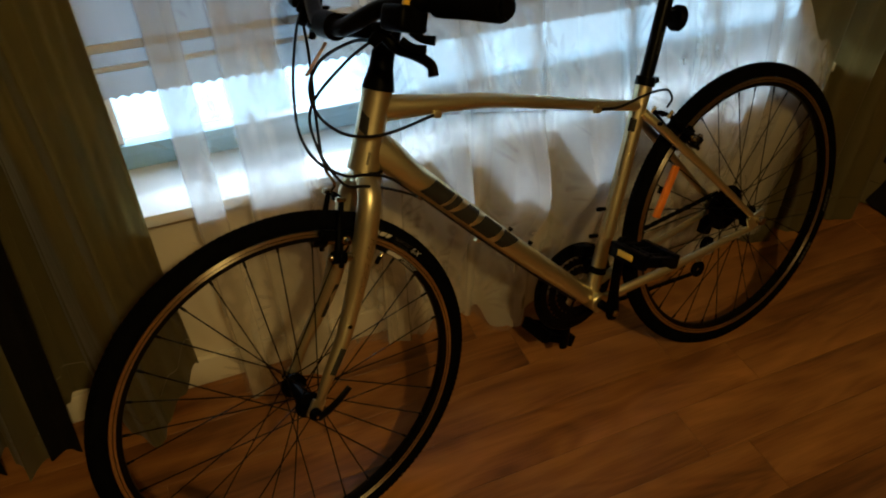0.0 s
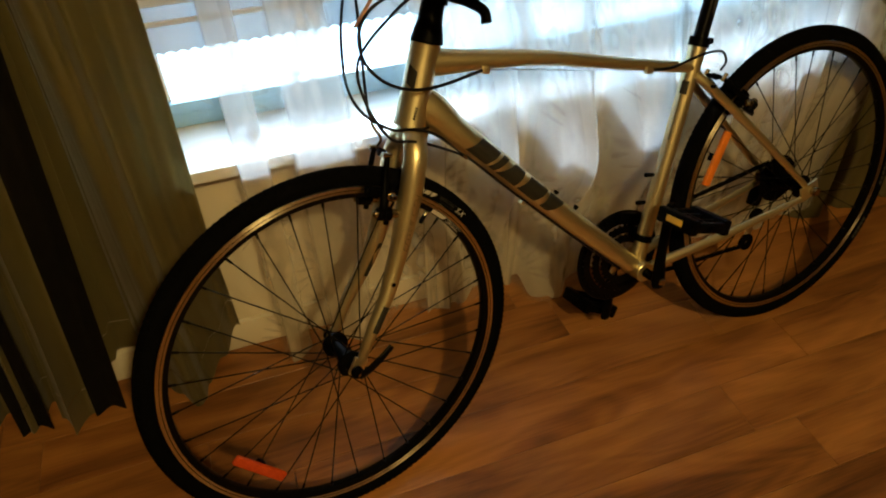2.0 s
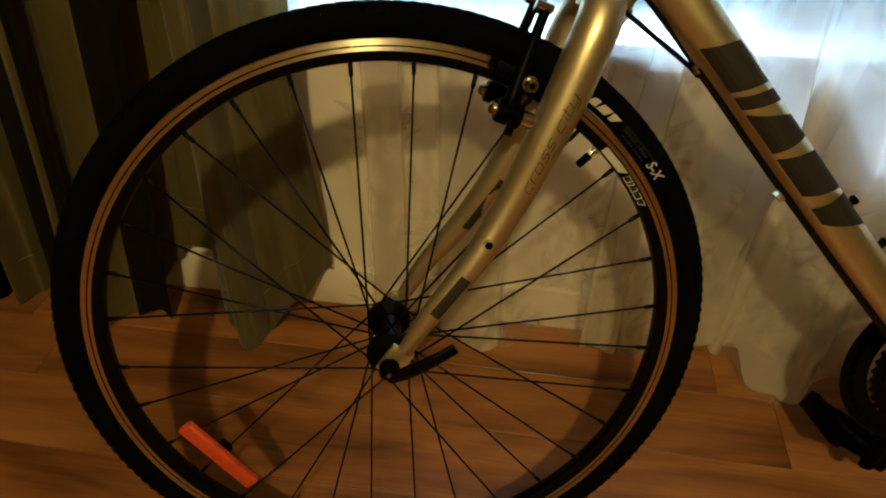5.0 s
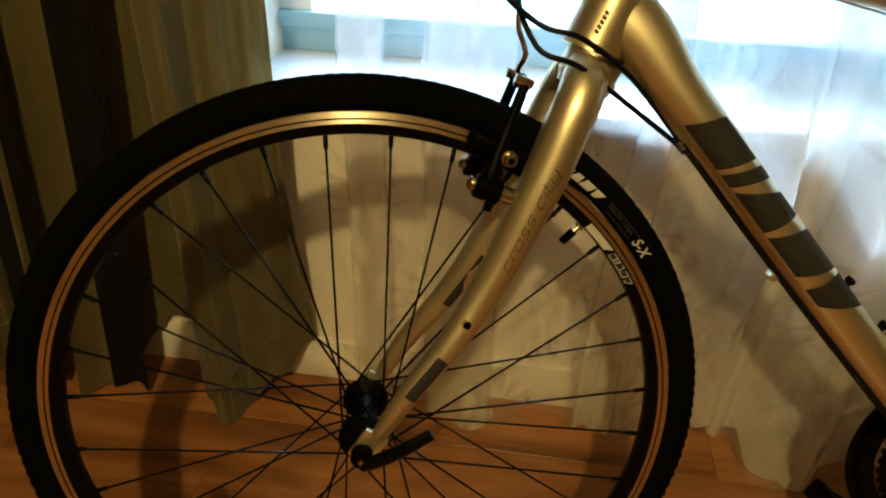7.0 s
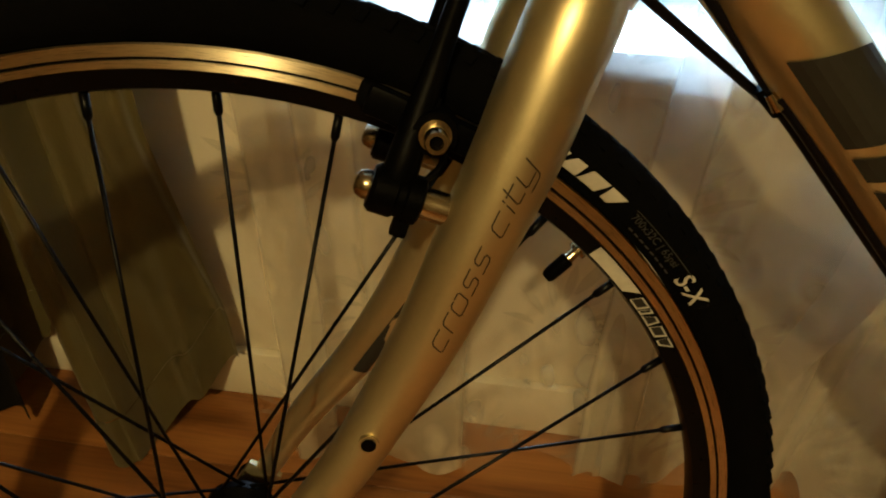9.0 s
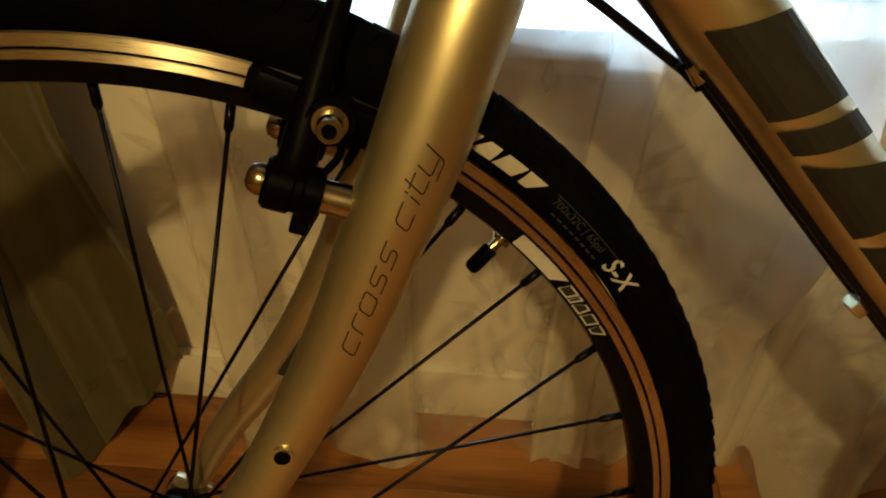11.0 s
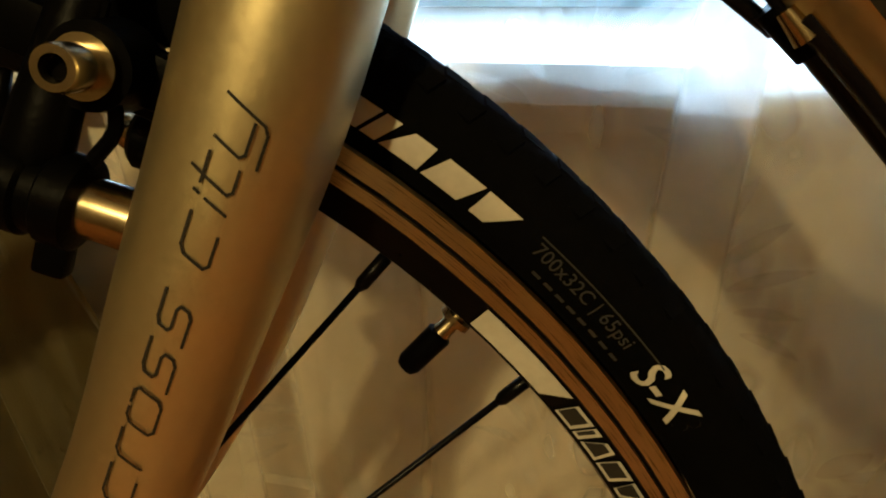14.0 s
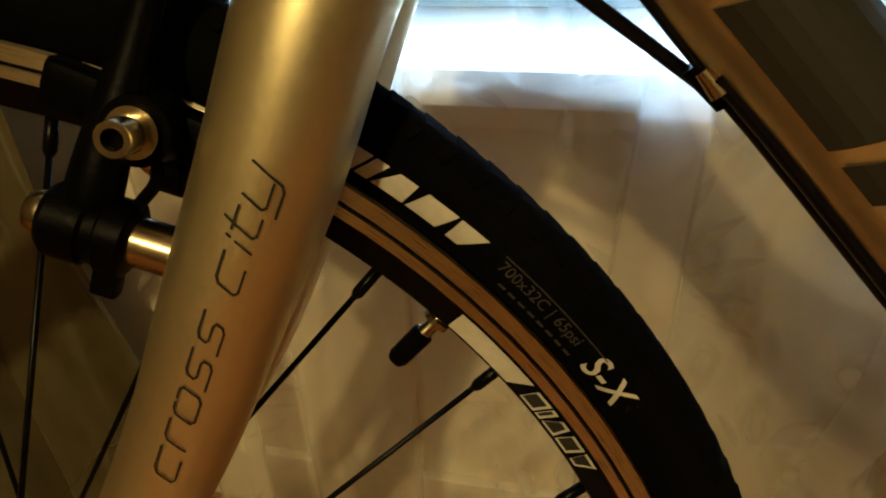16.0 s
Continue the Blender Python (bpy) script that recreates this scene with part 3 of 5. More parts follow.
RIGHT_KNOTS = [(1.30, 0.345), (1.36, 0.30), (1.41, 0.29), (1.45, 0.36), (1.50, 0.30), (1.56, 0.28), (1.61, 0.36), (1.66, 0.30), (1.72, 0.28), (1.78, 0.36), (1.85, 0.30), (1.95, 0.34)]


def right_depth(x, z):
    return noise.noise((x * 3, 9.0, z * 1.3)) * 0.012 + 0.05 * (1 - min(1, z)), min(0.385, folds(x, RIGHT_KNOTS) + noise.noise((x * 5, 2.3, z * 1.6)) * 0.008)


part("drape_cloth", cloth("drape", 1.30, 1.95, 2.2, lambda x: 0.091, right_depth, DRAPE, None, 200, 60, 0.003), DRAPE, drape2)
part("hem", cloth("hem", 1.30, 1.95, lambda x: 0.0905, lambda x: 0.006, lambda x, z: (right_depth(x, z)[0], right_depth(x, z)[1] - 0.0012), DRAPE, None, 200, 6, 0.005), DRAPE, drape2, "turned-up stitched hem")
pole = thing("curtain_pole_upright", Matrix.Translation((-0.80, 0.34, 0)), "slim black upright pole standing behind the drape", "pole")
part("shaft", tube([(-0.812, 0.318, 0.0), (-0.812, 0.318, 0.02), (-0.815, 0.325, 0.6), (-0.82, 0.33, 1.6)], [0.018, 0.022, 0.021, 0.020], 18), BLACK, pole)


BULGES = [(0.360, 0.0), (0.408, 0.085), (0.430, 0.080), (0.450, 0.0), (0.478, 0.0), (0.530, 0.115), (0.590, 0.115), (0.625, 0.0), (0.668, 0.0), (0.725, 0.105), (0.80, 0.080), (0.86, 0.010), (0.94, 0.060), (1.02, 0.010), (1.12, 0.065), (1.22, 0.015), (1.42, 0.04)]


def lace_base(x, z, seed, amp):
    wave = amp * (math.sin(x * 34 + 1.3 * math.sin(x * 7 + seed) + seed) + 0.5 * math.sin(x * 71 + seed * 2))
    wave += noise.noise((x * 7, seed, z * 2.0)) * 0.012
    push = max(0.0, min(1.0, (z - 0.60) / 0.30))
    push = push * push * (3 - 2 * push)
    back = push * (0.055 + 0.16 * math.exp(-((x - 0.16) / 0.26) ** 2))
    flare = 0.012 * max(0.0, 0.3 - z) / 0.3 + 0.040 * math.exp(-((x - 0.56) / 0.05) ** 2) * max(0.0, 0.26 - z) / 0.26
    low = math.exp(-((z - 0.47) / 0.16) ** 2)
    depth = 0.312 + wave + back - flare - folds(x, BULGES) * low
    if x < 0.42:  # it hangs close against the sill's edge
        hold = low * max(0.0, min(1.0, (0.42 - x) / 0.06))
        depth += (0.319 - depth) * hold if depth < 0.319 else 0.0
    return min(depth, 0.372 if z < SILL_Z - 0.06 else (0.322 if z < SILL_Z + 0.02 else 0.470))


HEM_KNOTS = [(-0.10, 0.012), (-0.03, 0.035), (0.02, 0.055), (0.10, 0.030), (0.20, 0.085), (0.28, 0.060), (0.36, 0.036), (0.44, 0.092), (0.49, 0.082), (0.53, 0.018),
             (0.60, 0.016), (0.64, 0.060), (0.75, 0.040), (0.90, 0.070), (1.10, 0.040), (1.42, 0.050)]


def lace_hem(x, seed=0.0):
    return max(0.004, folds(x, HEM_KNOTS) - 0.010 * abs(math.sin(x * math.pi / 0.06 + seed)) + 0.012 * noise.noise((x * 9, seed, 0)))


lace = thing("lace_curtain", Matrix.Translation((0.6, 0.31, 0)), "sheer white lace curtain woven with leaves, hanging to the floor", "curtain")
part("lace_cloth", cloth("lace", -0.098, 1.42, 2.2, lambda x: lace_hem(x, 0.4), lambda x, z: (0.0, lace_base(x, z, 0.4, 0.009)), LACE, None, 420, 60), LACE, lace)
part("lace_lining", cloth("lace", 0.24, 1.42, 2.2, lambda x: lace_hem(x, 1.7) + 0.01, lambda x, z: (0.0, lace_base(x, z, 2.6, 0.018) + 0.002), LACE_MID, None, 320, 60, 0.0, 0.06), LACE_MID, lace)
# gathered folds where the cloth lies many times over itself
for x0, x1, s in ((-0.098, -0.033, 2.0), (0.015, 0.125, 3.0), (0.270, 0.315, 4.0), (0.43, 0.50, 5.5), (0.60, 0.66, 7.0), (0.80, 0.90, 8.0), (1.02, 1.10, 9.0), (1.20, 1.26, 10.0)):
    soft = 0.10 if x0 < 0.3 else 0.45
    drift = lambda z, f, s=s, w=x1 - x0: (0.010 * math.sin(z * 4 + s) + 0.5 * w * (f - 0.5) * math.sin(z * 2.6 + 2 * s)) * (1.0 if s > 3.5 else 0.25)
    part("gathered_fold", cloth("lace", x0, x1, 2.2, lambda x, s=s: lace_hem(x, s) + 0.004, lambda x, z, s=s: (0.004 * math.sin(z * 3 + s), lace_base(x, z, s, 0.006) - 0.014), LACE_FULL, None, 48, 60, 0.0, soft, drift), LACE_FULL if x0 < 0.3 else LACE_MID, lace)


def leaf_sprays():
    """Fans of long leaves woven into the lace, in offset rows, each leaf lying on the cloth."""
    bm = bmesh.new()
    layers = bm.verts.layers.float.new("layers")
    rng = random.Random(7)
    for row in range(9):
        for col in range(9):
            cx = -0.07 + 0.185 * col + (0.09 if row % 2 else 0.0) + rng.uniform(-0.015, 0.015)
            cz = 0.14 + 0.150 * row + rng.uniform(-0.02, 0.02)
            if cx > 1.38 or cz > 1.5:
                continue
            lean = rng.choice((-1, 1)) * rng.uniform(0.3, 0.9)
            for k in range(9):
                a = lean + (k - 4) * 0.33
                size = 0.055 - 0.0045 * abs(k - 4) + rng.uniform(-0.006, 0.006)
                wide = size * 0.105
                root = Vector((cx + 0.006 * (k - 4), cz - 0.012 * abs(k - 4)))
                d = Vector((math.sin(a), math.cos(a)))
                side = Vector((d.y, -d.x))
                bend = 0.010 * (k - 4) / 4
                left, right = [], []
                for q in range(7):
                    f = q / 6
                    p = root + d * (0.010 + size * f) + side * bend * f * f
                    h = wide * math.sin(math.pi * min(1.0, f * 0.92 + 0.06)) ** 0.8
                    for lst, sg in ((left, -1), (right, 1)):
                        x, z = p.x + side.x * h * sg, p.y + side.y * h * sg
                        v = bm.verts.new((x, lace_base(x, z, 0.4, 0.009) - 0.0012, z))
                        v[layers] = 1.0
                        lst.append(v)
                for q in range(6):
                    bm.faces.new((left[q], right[q], right[q + 1], left[q + 1]))
    return bm


tagged(part("leaf_pattern", leaf_sprays(), MOTIF, lace, "denser woven leaf sprays"), kind="stuff")

lamp = thing("ceiling_lamp", Matrix.Translation((0.22, -1.80, CEIL)), "round ceiling lamp with a warm bulb", "lamp")
part("ceiling_rose", lathe([(0.0, 0.0), (0.07, 0.0), (0.07, -0.02), (0.02, -0.035), (0.0, -0.035)], 32, None, (0, 0, 0), (0, 0, 1)), WHITE_FRAME, lamp, "", Matrix.Translation((0.22, -1.80, CEIL)))
part("rod", tube([(0, 0, -0.03), (0, 0, -0.12)], 0.008, 12), STEEL, lamp, "", Matrix.Translation((0.22, -1.80, CEIL)))

cord = thing("power_cord", Matrix.Translation((-0.95, 0.1, 0)), "black power cord lying in a loop on the floor", "cord")
part("cable", tube([(-1.30, 0.28, 0.004), (-0.945, 0.235, 0.004), (-0.876, 0.206, 0.004), (-0.827, 0.140, 0.004), (-0.809, 0.062, 0.004), (-0.830, 0.010, 0.004), (-0.90, -0.05, 0.004), (-1.2, -0.10, 0.004)], 0.004, 10, 6), CABLE, cord)

# added dark red-brown panel that fills the wall left of the drape
door = thing("dark_red_panel", Matrix.Translation((-1.28, 0.385, 0)), "dark red-brown panel against the wall beside the drape", "door", "structure")
box("panel_sheet", (-1.68, 0.362, 0.004), (-0.885, 0.387, 2.03), DARK_RED, door, "", 0.003)
for z0, z1 in ((0.12, 0.86), (1.02, 1.90)):
    box("panel_field", (-1.56, 0.352, z0), (-1.005, 0.361, z1), DARK_RED, door, "", 0.004)
box("panel_edge", (-0.884, 0.372, 0.0), (-0.842, 0.388, 2.09), DARK_RED, door, "", 0.003)
box("panel_edge", (-1.722, 0.372, 0.0), (-1.681, 0.388, 2.09), DARK_RED, door, "", 0.003)

bag = thing("dark_bag", Matrix.Translation((2.05, 0.22, 0)), "low dark soft bag lying on the floor beside the drape", "bag")
part("bag_body", block((0.42, 0.30, 0.15), None, 0.035, None, 3, 0.85), DARK_BOX, bag, "", Matrix.Translation((2.08, 0.24, 0.076)))
part("flap", block((0.34, 0.26, 0.035), pose(0, 0, 0, 6, 3, 8), 0.012), DARK_BOX, bag, "", Matrix.Translation((2.05, 0.22, 0.160)))

# ---- the bicycle: it leans towards the window, its front wheel a little turned ----
# in both local frames x runs to the rear, y away from the rider's left, z up; the origin is the wheel's axle
MR = Matrix(((0.9928, -0.1157, -0.0321, 1.0881), (0.1200, 0.9567, 0.2653, 0.1381), (0.0, -0.2673, 0.9636, 0.3354), (0, 0, 0, 1)))
MF = Matrix(((0.9782, -0.2024, -0.0461, 0.0), (0.2076, 0.9538, 0.2171, 0.0), (0.0, -0.2220, 0.9751, 0.3394), (0, 0, 0, 1)))
R_TYRE, R_RIM, R_IN, SPOKES = 0.3475, 0.3165, 0.2955, 32

bike = thing("bicycle", Matrix.Translation((0.54, 0.07, 0)), "silver hybrid bicycle with black tyres, leaning at the window", "bicycle")


def tyre_side(r):
    """Depth of the near sidewall at radius r."""
    t = max(-1.0, min(1.0, (r - 0.3310) / 0.0170))
    return -0.0165 * math.sqrt(max(0.0, 1 - t * t)) - 0.0007


def wheel(name, m, phase, label, rear=False):
    prof = []
    for k in range(21):
        a = math.pi * (-0.30 + 1.60 * k / 20)
        prof.append((0.3310 + 0.0165 * math.sin(a), -0.0165 * math.cos(a)))
    rim = [(0.2955, -0.004), (0.2965, -0.007), (0.3055, -0.0098), (0.3060, -0.0112), (0.3095, -0.0114), (0.3098, -0.0106), (0.3108, -0.0106), (0.3111, -0.0114), (0.3162, -0.0116),
           (0.3170, -0.0100), (0.3130, -0.008), (0.3130, 0.008), (0.3170, 0.0100), (0.3162, 0.0116), (0.3060, 0.0112), (0.3055, 0.0098), (0.2965, 0.007), (0.2955, 0.004)]
    bm = lathe(rim, 144, closed=True)
    w = part(name, bm, BLACK_GLOSS, bike, label, m)
    w.data.materials.append(TRACK)
    for f in w.data.polygons:
        c = f.center
        r = math.hypot(c.x, c.z)
        if abs(c.y) > 0.0103 and r > 0.306 and not (0.3096 < r < 0.3110):
            f.material_index = 1
    tb = lathe(prof, 144, closed=True)
    tyre = part("tyre", tb, BLACK_RUBBER, w, "black rubber tyre", m)
    # shoulder and centre tread
    tread = bmesh.new()
    count = 168
    for k in range(count):
        a = 2 * math.pi * k / count
        for side in (-1, 1):
            for lift, yy, size, skew in ((0.3426, 0.0112, (0.0062, 0.0070, 0.0014), 24), (0.3463, 0.0042, (0.0088, 0.0050, 0.0014), -18)):
                tilt = math.degrees(math.asin(min(1, yy / 0.0165))) * side
                q = a + (0.5 * 2 * math.pi / count if yy < 0.006 else 0)
                place = pose(0, 0, 0, 0, -math.degrees(q) + 90, 0) @ pose(0, yy * side, lift, -tilt, 0, skew * side)
                vs = [tread.verts.new(place @ Vector((sx * size[0] / 2, sy * size[1] / 2, sz * size[2] / 2))) for sx in (-1, 1) for sy in (-1, 1) for sz in (-1, 1)]
                for f in ((1, 5, 7, 3), (0, 1, 3, 2), (4, 6, 7, 5), (0, 4, 5, 1), (2, 3, 7, 6)):
                    tread.faces.new([vs[i] for i in f])
    tagged(part("tread", tread, BLACK_RUBBER, tyre, "notched tread blocks", m, False), kind="stuff")
    # hub
    wide = 0.034
    hub = bmesh.new()
    if rear:
        lathe([(0.0, -0.062), (0.010, -0.062), (0.010, -0.040), (0.026, -0.038), (0.026, -0.033), (0.017, -0.030), (0.017, 0.018), (0.028, 0.020), (0.028, 0.025), (0.012, 0.026), (0.012, 0.060), (0, 0.060)], 40, hub)
    else:
        lathe([(0.0, -0.050), (0.011, -0.050), (0.012, -0.041), (0.024, -0.037), (0.024, -0.031), (0.014, -0.026), (0.013, 0.026), (0.024, 0.031), (0.024, 0.037), (0.012, 0.041), (0.011, 0.050), (0, 0.050)], 40, hub)
    part("hub", hub, BLACK, w, "black hub", m)
    # spokes and nipples share their meshes
    mesh_of = {}
    for k in range(SPOKES):
        a = phase + 2 * math.pi * k / SPOKES
        side = 1 if k % 2 else -1
        cross = 1 if k % 4 < 2 else -1
        h = a + cross * radians(62)
        flange = 0.021
        key = (side, cross)
        if key not in mesh_of:
            p0 = Vector((flange * math.cos(cross * radians(62)), side * wide * (0.8 if rear and side > 0 else 1), flange * math.sin(cross * radians(62))))
            p1 = Vector((R_IN + 0.002, side * 0.002, 0))
            sb = tube([p0, p1], 0.00115, 8)
            d = (p1 - p0).normalized()
            tube([p1 - d * 0.015, p1 - d * 0.013, p1], [0.0014, 0.0023, 0.0023], 8, bm=sb)
            me = bpy.data.meshes.new("spoke")
            sb.normal_update()
            sb.to_mesh(me)
            sb.free()
            me.polygons.foreach_set("use_smooth", [True] * len(me.polygons))
            me.materials.append(BLACK_GLOSS)
            mesh_of[key] = me
        part("spoke", mesh_of[key], None, w, "", m @ pose(0, 0, 0, 0, -math.degrees(a), 0))
    return w, tyre


front, front_tyre = wheel("front_wheel", MF, radians(5.1), "front wheel with black rim, worn silver brake track")
rear, rear_tyre = wheel("rear_wheel", MR, radians(3.4), "rear wheel with black rim and sprockets", True)


def ring_print(bm, radius, degrees_at, material, parent, label, m, depth):
    on_ring(bm, radius, radians(degrees_at), depth)
    return part("print", bm, material, parent, label, m, False)


rim_side = lambda r: -0.0104 if r < 0.3055 else -0.0122
# sidewall prints
ring_print(print_blocks([(0.0120, 1, 1, 0.0012), (0.0046, 1, 1, 0.0012), (0.0120, 1, 0.55, 0.0012), (0.0118, 1, 1, 0.0012), (0.0112, 0.45, 1, 0)], 0.0078, 0.0040), 0.3266, 51.9, DECAL_WHITE, front_tyre, "white block print on the sidewall", MF, tyre_side)
ring_print(lettering("700x32C | 65psi", 0.0042), 0.3272, 41.9, DECAL_GREY, front_tyre, "small grey size print", MF, tyre_side)
ring_print(slanted_bars([0.003] * 8, 0.0010, 0.0016, 0), 0.3216, 41.3, DECAL_GREY, front_tyre, "tiny grey print", MF, tyre_side)
ring_print(lettering("S-X", 0.0098, 0.2, -0.0002), 0.3262, 35.6, DECAL_WHITE, front_tyre, "white print", MF, tyre_side)
ring_print(lettering("3", 0.0085, 0.2, 0.0005), 0.3262, 33.5, RAISED, front_tyre, "faint raised numeral", MF, tyre_side)
ring_print(slanted_bars([0.0030] * 17, 0.00045, 0.0, 0), 0.3306, 41.0, DECAL_GREY, front_tyre, "fine grey line", MF, tyre_side)
for at in (-126.0,):
    ring_print(slanted_bars([0.007] * 4, 0.006, 0.0018, 0.002), 0.3262, at, DECAL_WHITE, front_tyre, "white block print", MF, tyre_side)
for at in (-38, -12):
    ring_print(slanted_bars([0.0098] * 5, 0.0070, 0.0026, 0.0035), 0.3262, at, DECAL_GREY, rear_tyre, "pale block print", MR, tyre_side)
# rim sticker: a pale strip with dark blocks
strip = bmesh.new()
n = 14
lo = [strip.verts.new((-0.0165 + 0.0300 * k / n, 0, -0.0036)) for k in range(n + 1)]
hi = [strip.verts.new((-0.0165 + 0.0365 * k / n, 0, 0.0036)) for k in range(n + 1)]
for k in range(n):
    strip.faces.new((lo[k], lo[k + 1], hi[k + 1], hi[k]))
slope = lambda r: -0.0072 - (r - 0.2965) / 0.009 * 0.0028 - 0.0006
ring_print(strip, 0.3010, 41.2, DECAL_WHITE, front, "pale sticker on the rim", MF, slope)
rim_word = [(0.0080, 1, 1, 0.0010), (0.0032, 1, 1, 0.0010), (0.0078, 1, 0.55, 0.0010), (0.0078, 1, 1, 0.0010), (0.0074, 0.5, 1, 0)]
ring_print(print_blocks(rim_word, 0.0066, 0.0022), 0.3010, 33.4, DECAL_WHITE, front, "pale outlined blocks on the rim", MF, slope)
ring_print(print_blocks([(w - 0.0016, f, t, g + 0.0016) for w, f, t, g in rim_word], 0.0048, 0.0016), 0.3010, 33.4, DECAL, front, "dark inner blocks", MF, lambda r: slope(r) - 0.0005)

# valve
va = radians(44.7)
vd = Vector((math.cos(va), 0, math.sin(va)))
valve = part("valve", lathe([(0.0, 0), (0.0030, 0), (0.0030, 0.010), (0.0028, 0.0105), (0.0028, 0.022), (0, 0.022)], 16, None, vd * 0.278, vd), STEEL, front, "steel valve stem", MF)
part("valve_nut", lathe([(0, 0), (0.0052, 0), (0.0052, 0.002), (0, 0.002)], 12, None, vd * 0.2925, vd), STEEL, valve, "", MF)
part("valve_cap", lathe([(0, 0), (0.0030, 0.0), (0.0040, 0.002), (0.0042, 0.015), (0.0034, 0.0158), (0, 0.0158)], 14, None, vd * 0.2712, vd), BLACK, valve, "black plastic cap", MF)


def wheel_reflector(parent, m, a, r, length):
    """An orange reflector between spokes: a rounded bar with a clip."""
    c = Vector((r * math.cos(a), -0.012, r * math.sin(a)))
    t = Vector((-math.sin(a), 0, math.cos(a)))
    ref = part("reflector", block((0.019, 0.010, length), span(c - t * length / 2, c + t * length / 2), 0.004, None, 3), RED_ORANGE if parent is front else ORANGE_LIT, parent, "orange plastic spoke reflector", m)
    part("clip", block((0.020, 0.010, 0.016), span(c - t * 0.008 + Vector((0, 0.010, 0)), c + t * 0.008 + Vector((0, 0.010, 0))), 0.002), BLACK, ref, "", m)


wheel_reflector(front, MF, radians(-143.6), 0.248, 0.112)
wheel_reflector(rear, MR, radians(151.5), 0.268, 0.120)

# rear sprockets, axle ends, gear changer
for k in range(7):
    r = 0.056 - k * 0.006
    part("sprocket", lathe([(0.014, 0.028 + k * 0.005), (r, 0.028 + k * 0.005), (r, 0.030 + k * 0.005), (0.014, 0.030 + k * 0.005)], 40, closed=True), BLACK, rear, "dark toothed sprocket", MR)
part("axle_nut", lathe([(0, -0.080), (0.008, -0.080), (0.010, -0.076), (0.010, -0.066), (0, -0.066)], 20), STEEL, rear, "", MR)

# fork, turned with the front wheel
ST = Vector((0.351, 0, 0.936))
CROWN = Vector((0.2036, 0.004, 0.3407))
leg_line = [(0.2020, 0.008, 0.352), (0.1965, 0.023, 0.345), (0.1905, 0.0320, 0.330), (0.1812, 0.0360, 0.308), (0.1667, 0.0380, 0.270), (0.1490, 0.0395, 0.230), (0.1310, 0.0410, 0.190), (0.1090, 0.0445, 0.150), (0.0830, 0.0510, 0.110), (0.0440, 0.0560, 0.060), (0.0160, 0.0560, 0.016)]
leg_size = [(0.0195, 0.0150), (0.0200, 0.0180), (0.0204, 0.0192), (0.0203, 0.0195), (0.0200, 0.0195), (0.0186, 0.0186), (0.0169, 0.0169), (0.0150, 0.0150), (0.0131, 0.0130), (0.0108, 0.0100), (0.0080, 0.0070)]
fork = part("fork", tube([CROWN - ST * 0.006, CROWN + ST * 0.002, CROWN + ST * 0.005, CROWN + ST * 0.008, CROWN + ST * 0.024, CROWN + ST * 0.0255], [0.0240, 0.0258, 0.0274, 0.0256, 0.0270, 0.0262], 36), SILVER, bike, "silver painted fork with curved legs", MF)
part("crown_ring", tube([CROWN + ST * 0.0257, CROWN + ST * 0.0280], [0.0262, 0.0260], 32), BLACK, fork, "", MF)
for s in (-1, 1):
    leg = part("fork_leg", tube([(x, y * s, z) for x, y, z in leg_line], leg_size, 28, 6, (0, 1, 0)), SILVER, fork, "", MF)
    part("dropout", block((0.026, 0.006, 0.034), pose(0.006, 0.055 * s, 0.004, 0, 35, 0), 0.0025), SILVER, leg, "", MF)
    part("brake_boss", tube([(0.150, 0.038 * s, 0.2415), (0.130, 0.038 * s, 0.2490), (0.1190, 0.038 * s, 0.2530)], [0.0078, 0.0074, 0.0072], 20), STEEL, leg, "bare metal boss", MF)
    part("eyelet", tube([(0.0980, 0.046 * s, 0.1340), (0.0975, 0.0625 * s, 0.1350)], [0.0058, 0.0050], 18), SILVER, leg, "", MF)
    part("eyelet_plug", tube([(0.0975, 0.0626 * s, 0.1350), (0.0975, 0.0630 * s, 0.1350)], 0.0038, 14), BLACK, leg, "", MF)
    part("leg_sticker", on_tube(slanted_bars([0.050], 0.011, 0, 0), Vector((0.0440, 0.0560 * s, 0.060)), Vector((0.0770, 0.0520 * s, 0.1020)), 0.0112, 0.0, 0.0012, 0.0130), DECAL, leg, "black sticker with fine print", MF, False) if s < 0 else None
part("leg_sticker", on_tube(slanted_bars([0.070], 0.010, 0, 0), Vector((0.0800, 0.0515, 0.1060)), Vector((0.1240, 0.0420, 0.1760)), 0.0131, -0.35, 0.0010, 0.0160), DECAL, fork, "long black strip on the inner side", MF, False)
words = stroke_words("cross city", 0.0064, 0.0108, 0.00062, 0.0027)
reach = max(v.co.x for v in words.verts) - min(v.co.x for v in words.verts)
for v in words.verts:
    v.co.x *= 0.0995 / reach
part("print", on_tube(words, (0.1310, -0.0410, 0.190), (0.1667, -0.0380, 0.270), 0.0169, -0.10, 0.0006, 0.0197), PAINT_LINE, fork, "thin dark lettering", MF, False)

# quick release
qr = part("quick_release", lathe([(0, -0.072), (0.0085, -0.072), (0.0105, -0.069), (0.0105, -0.060), (0, -0.060)], 24), BLACK, bike, "black axle lever", MF)
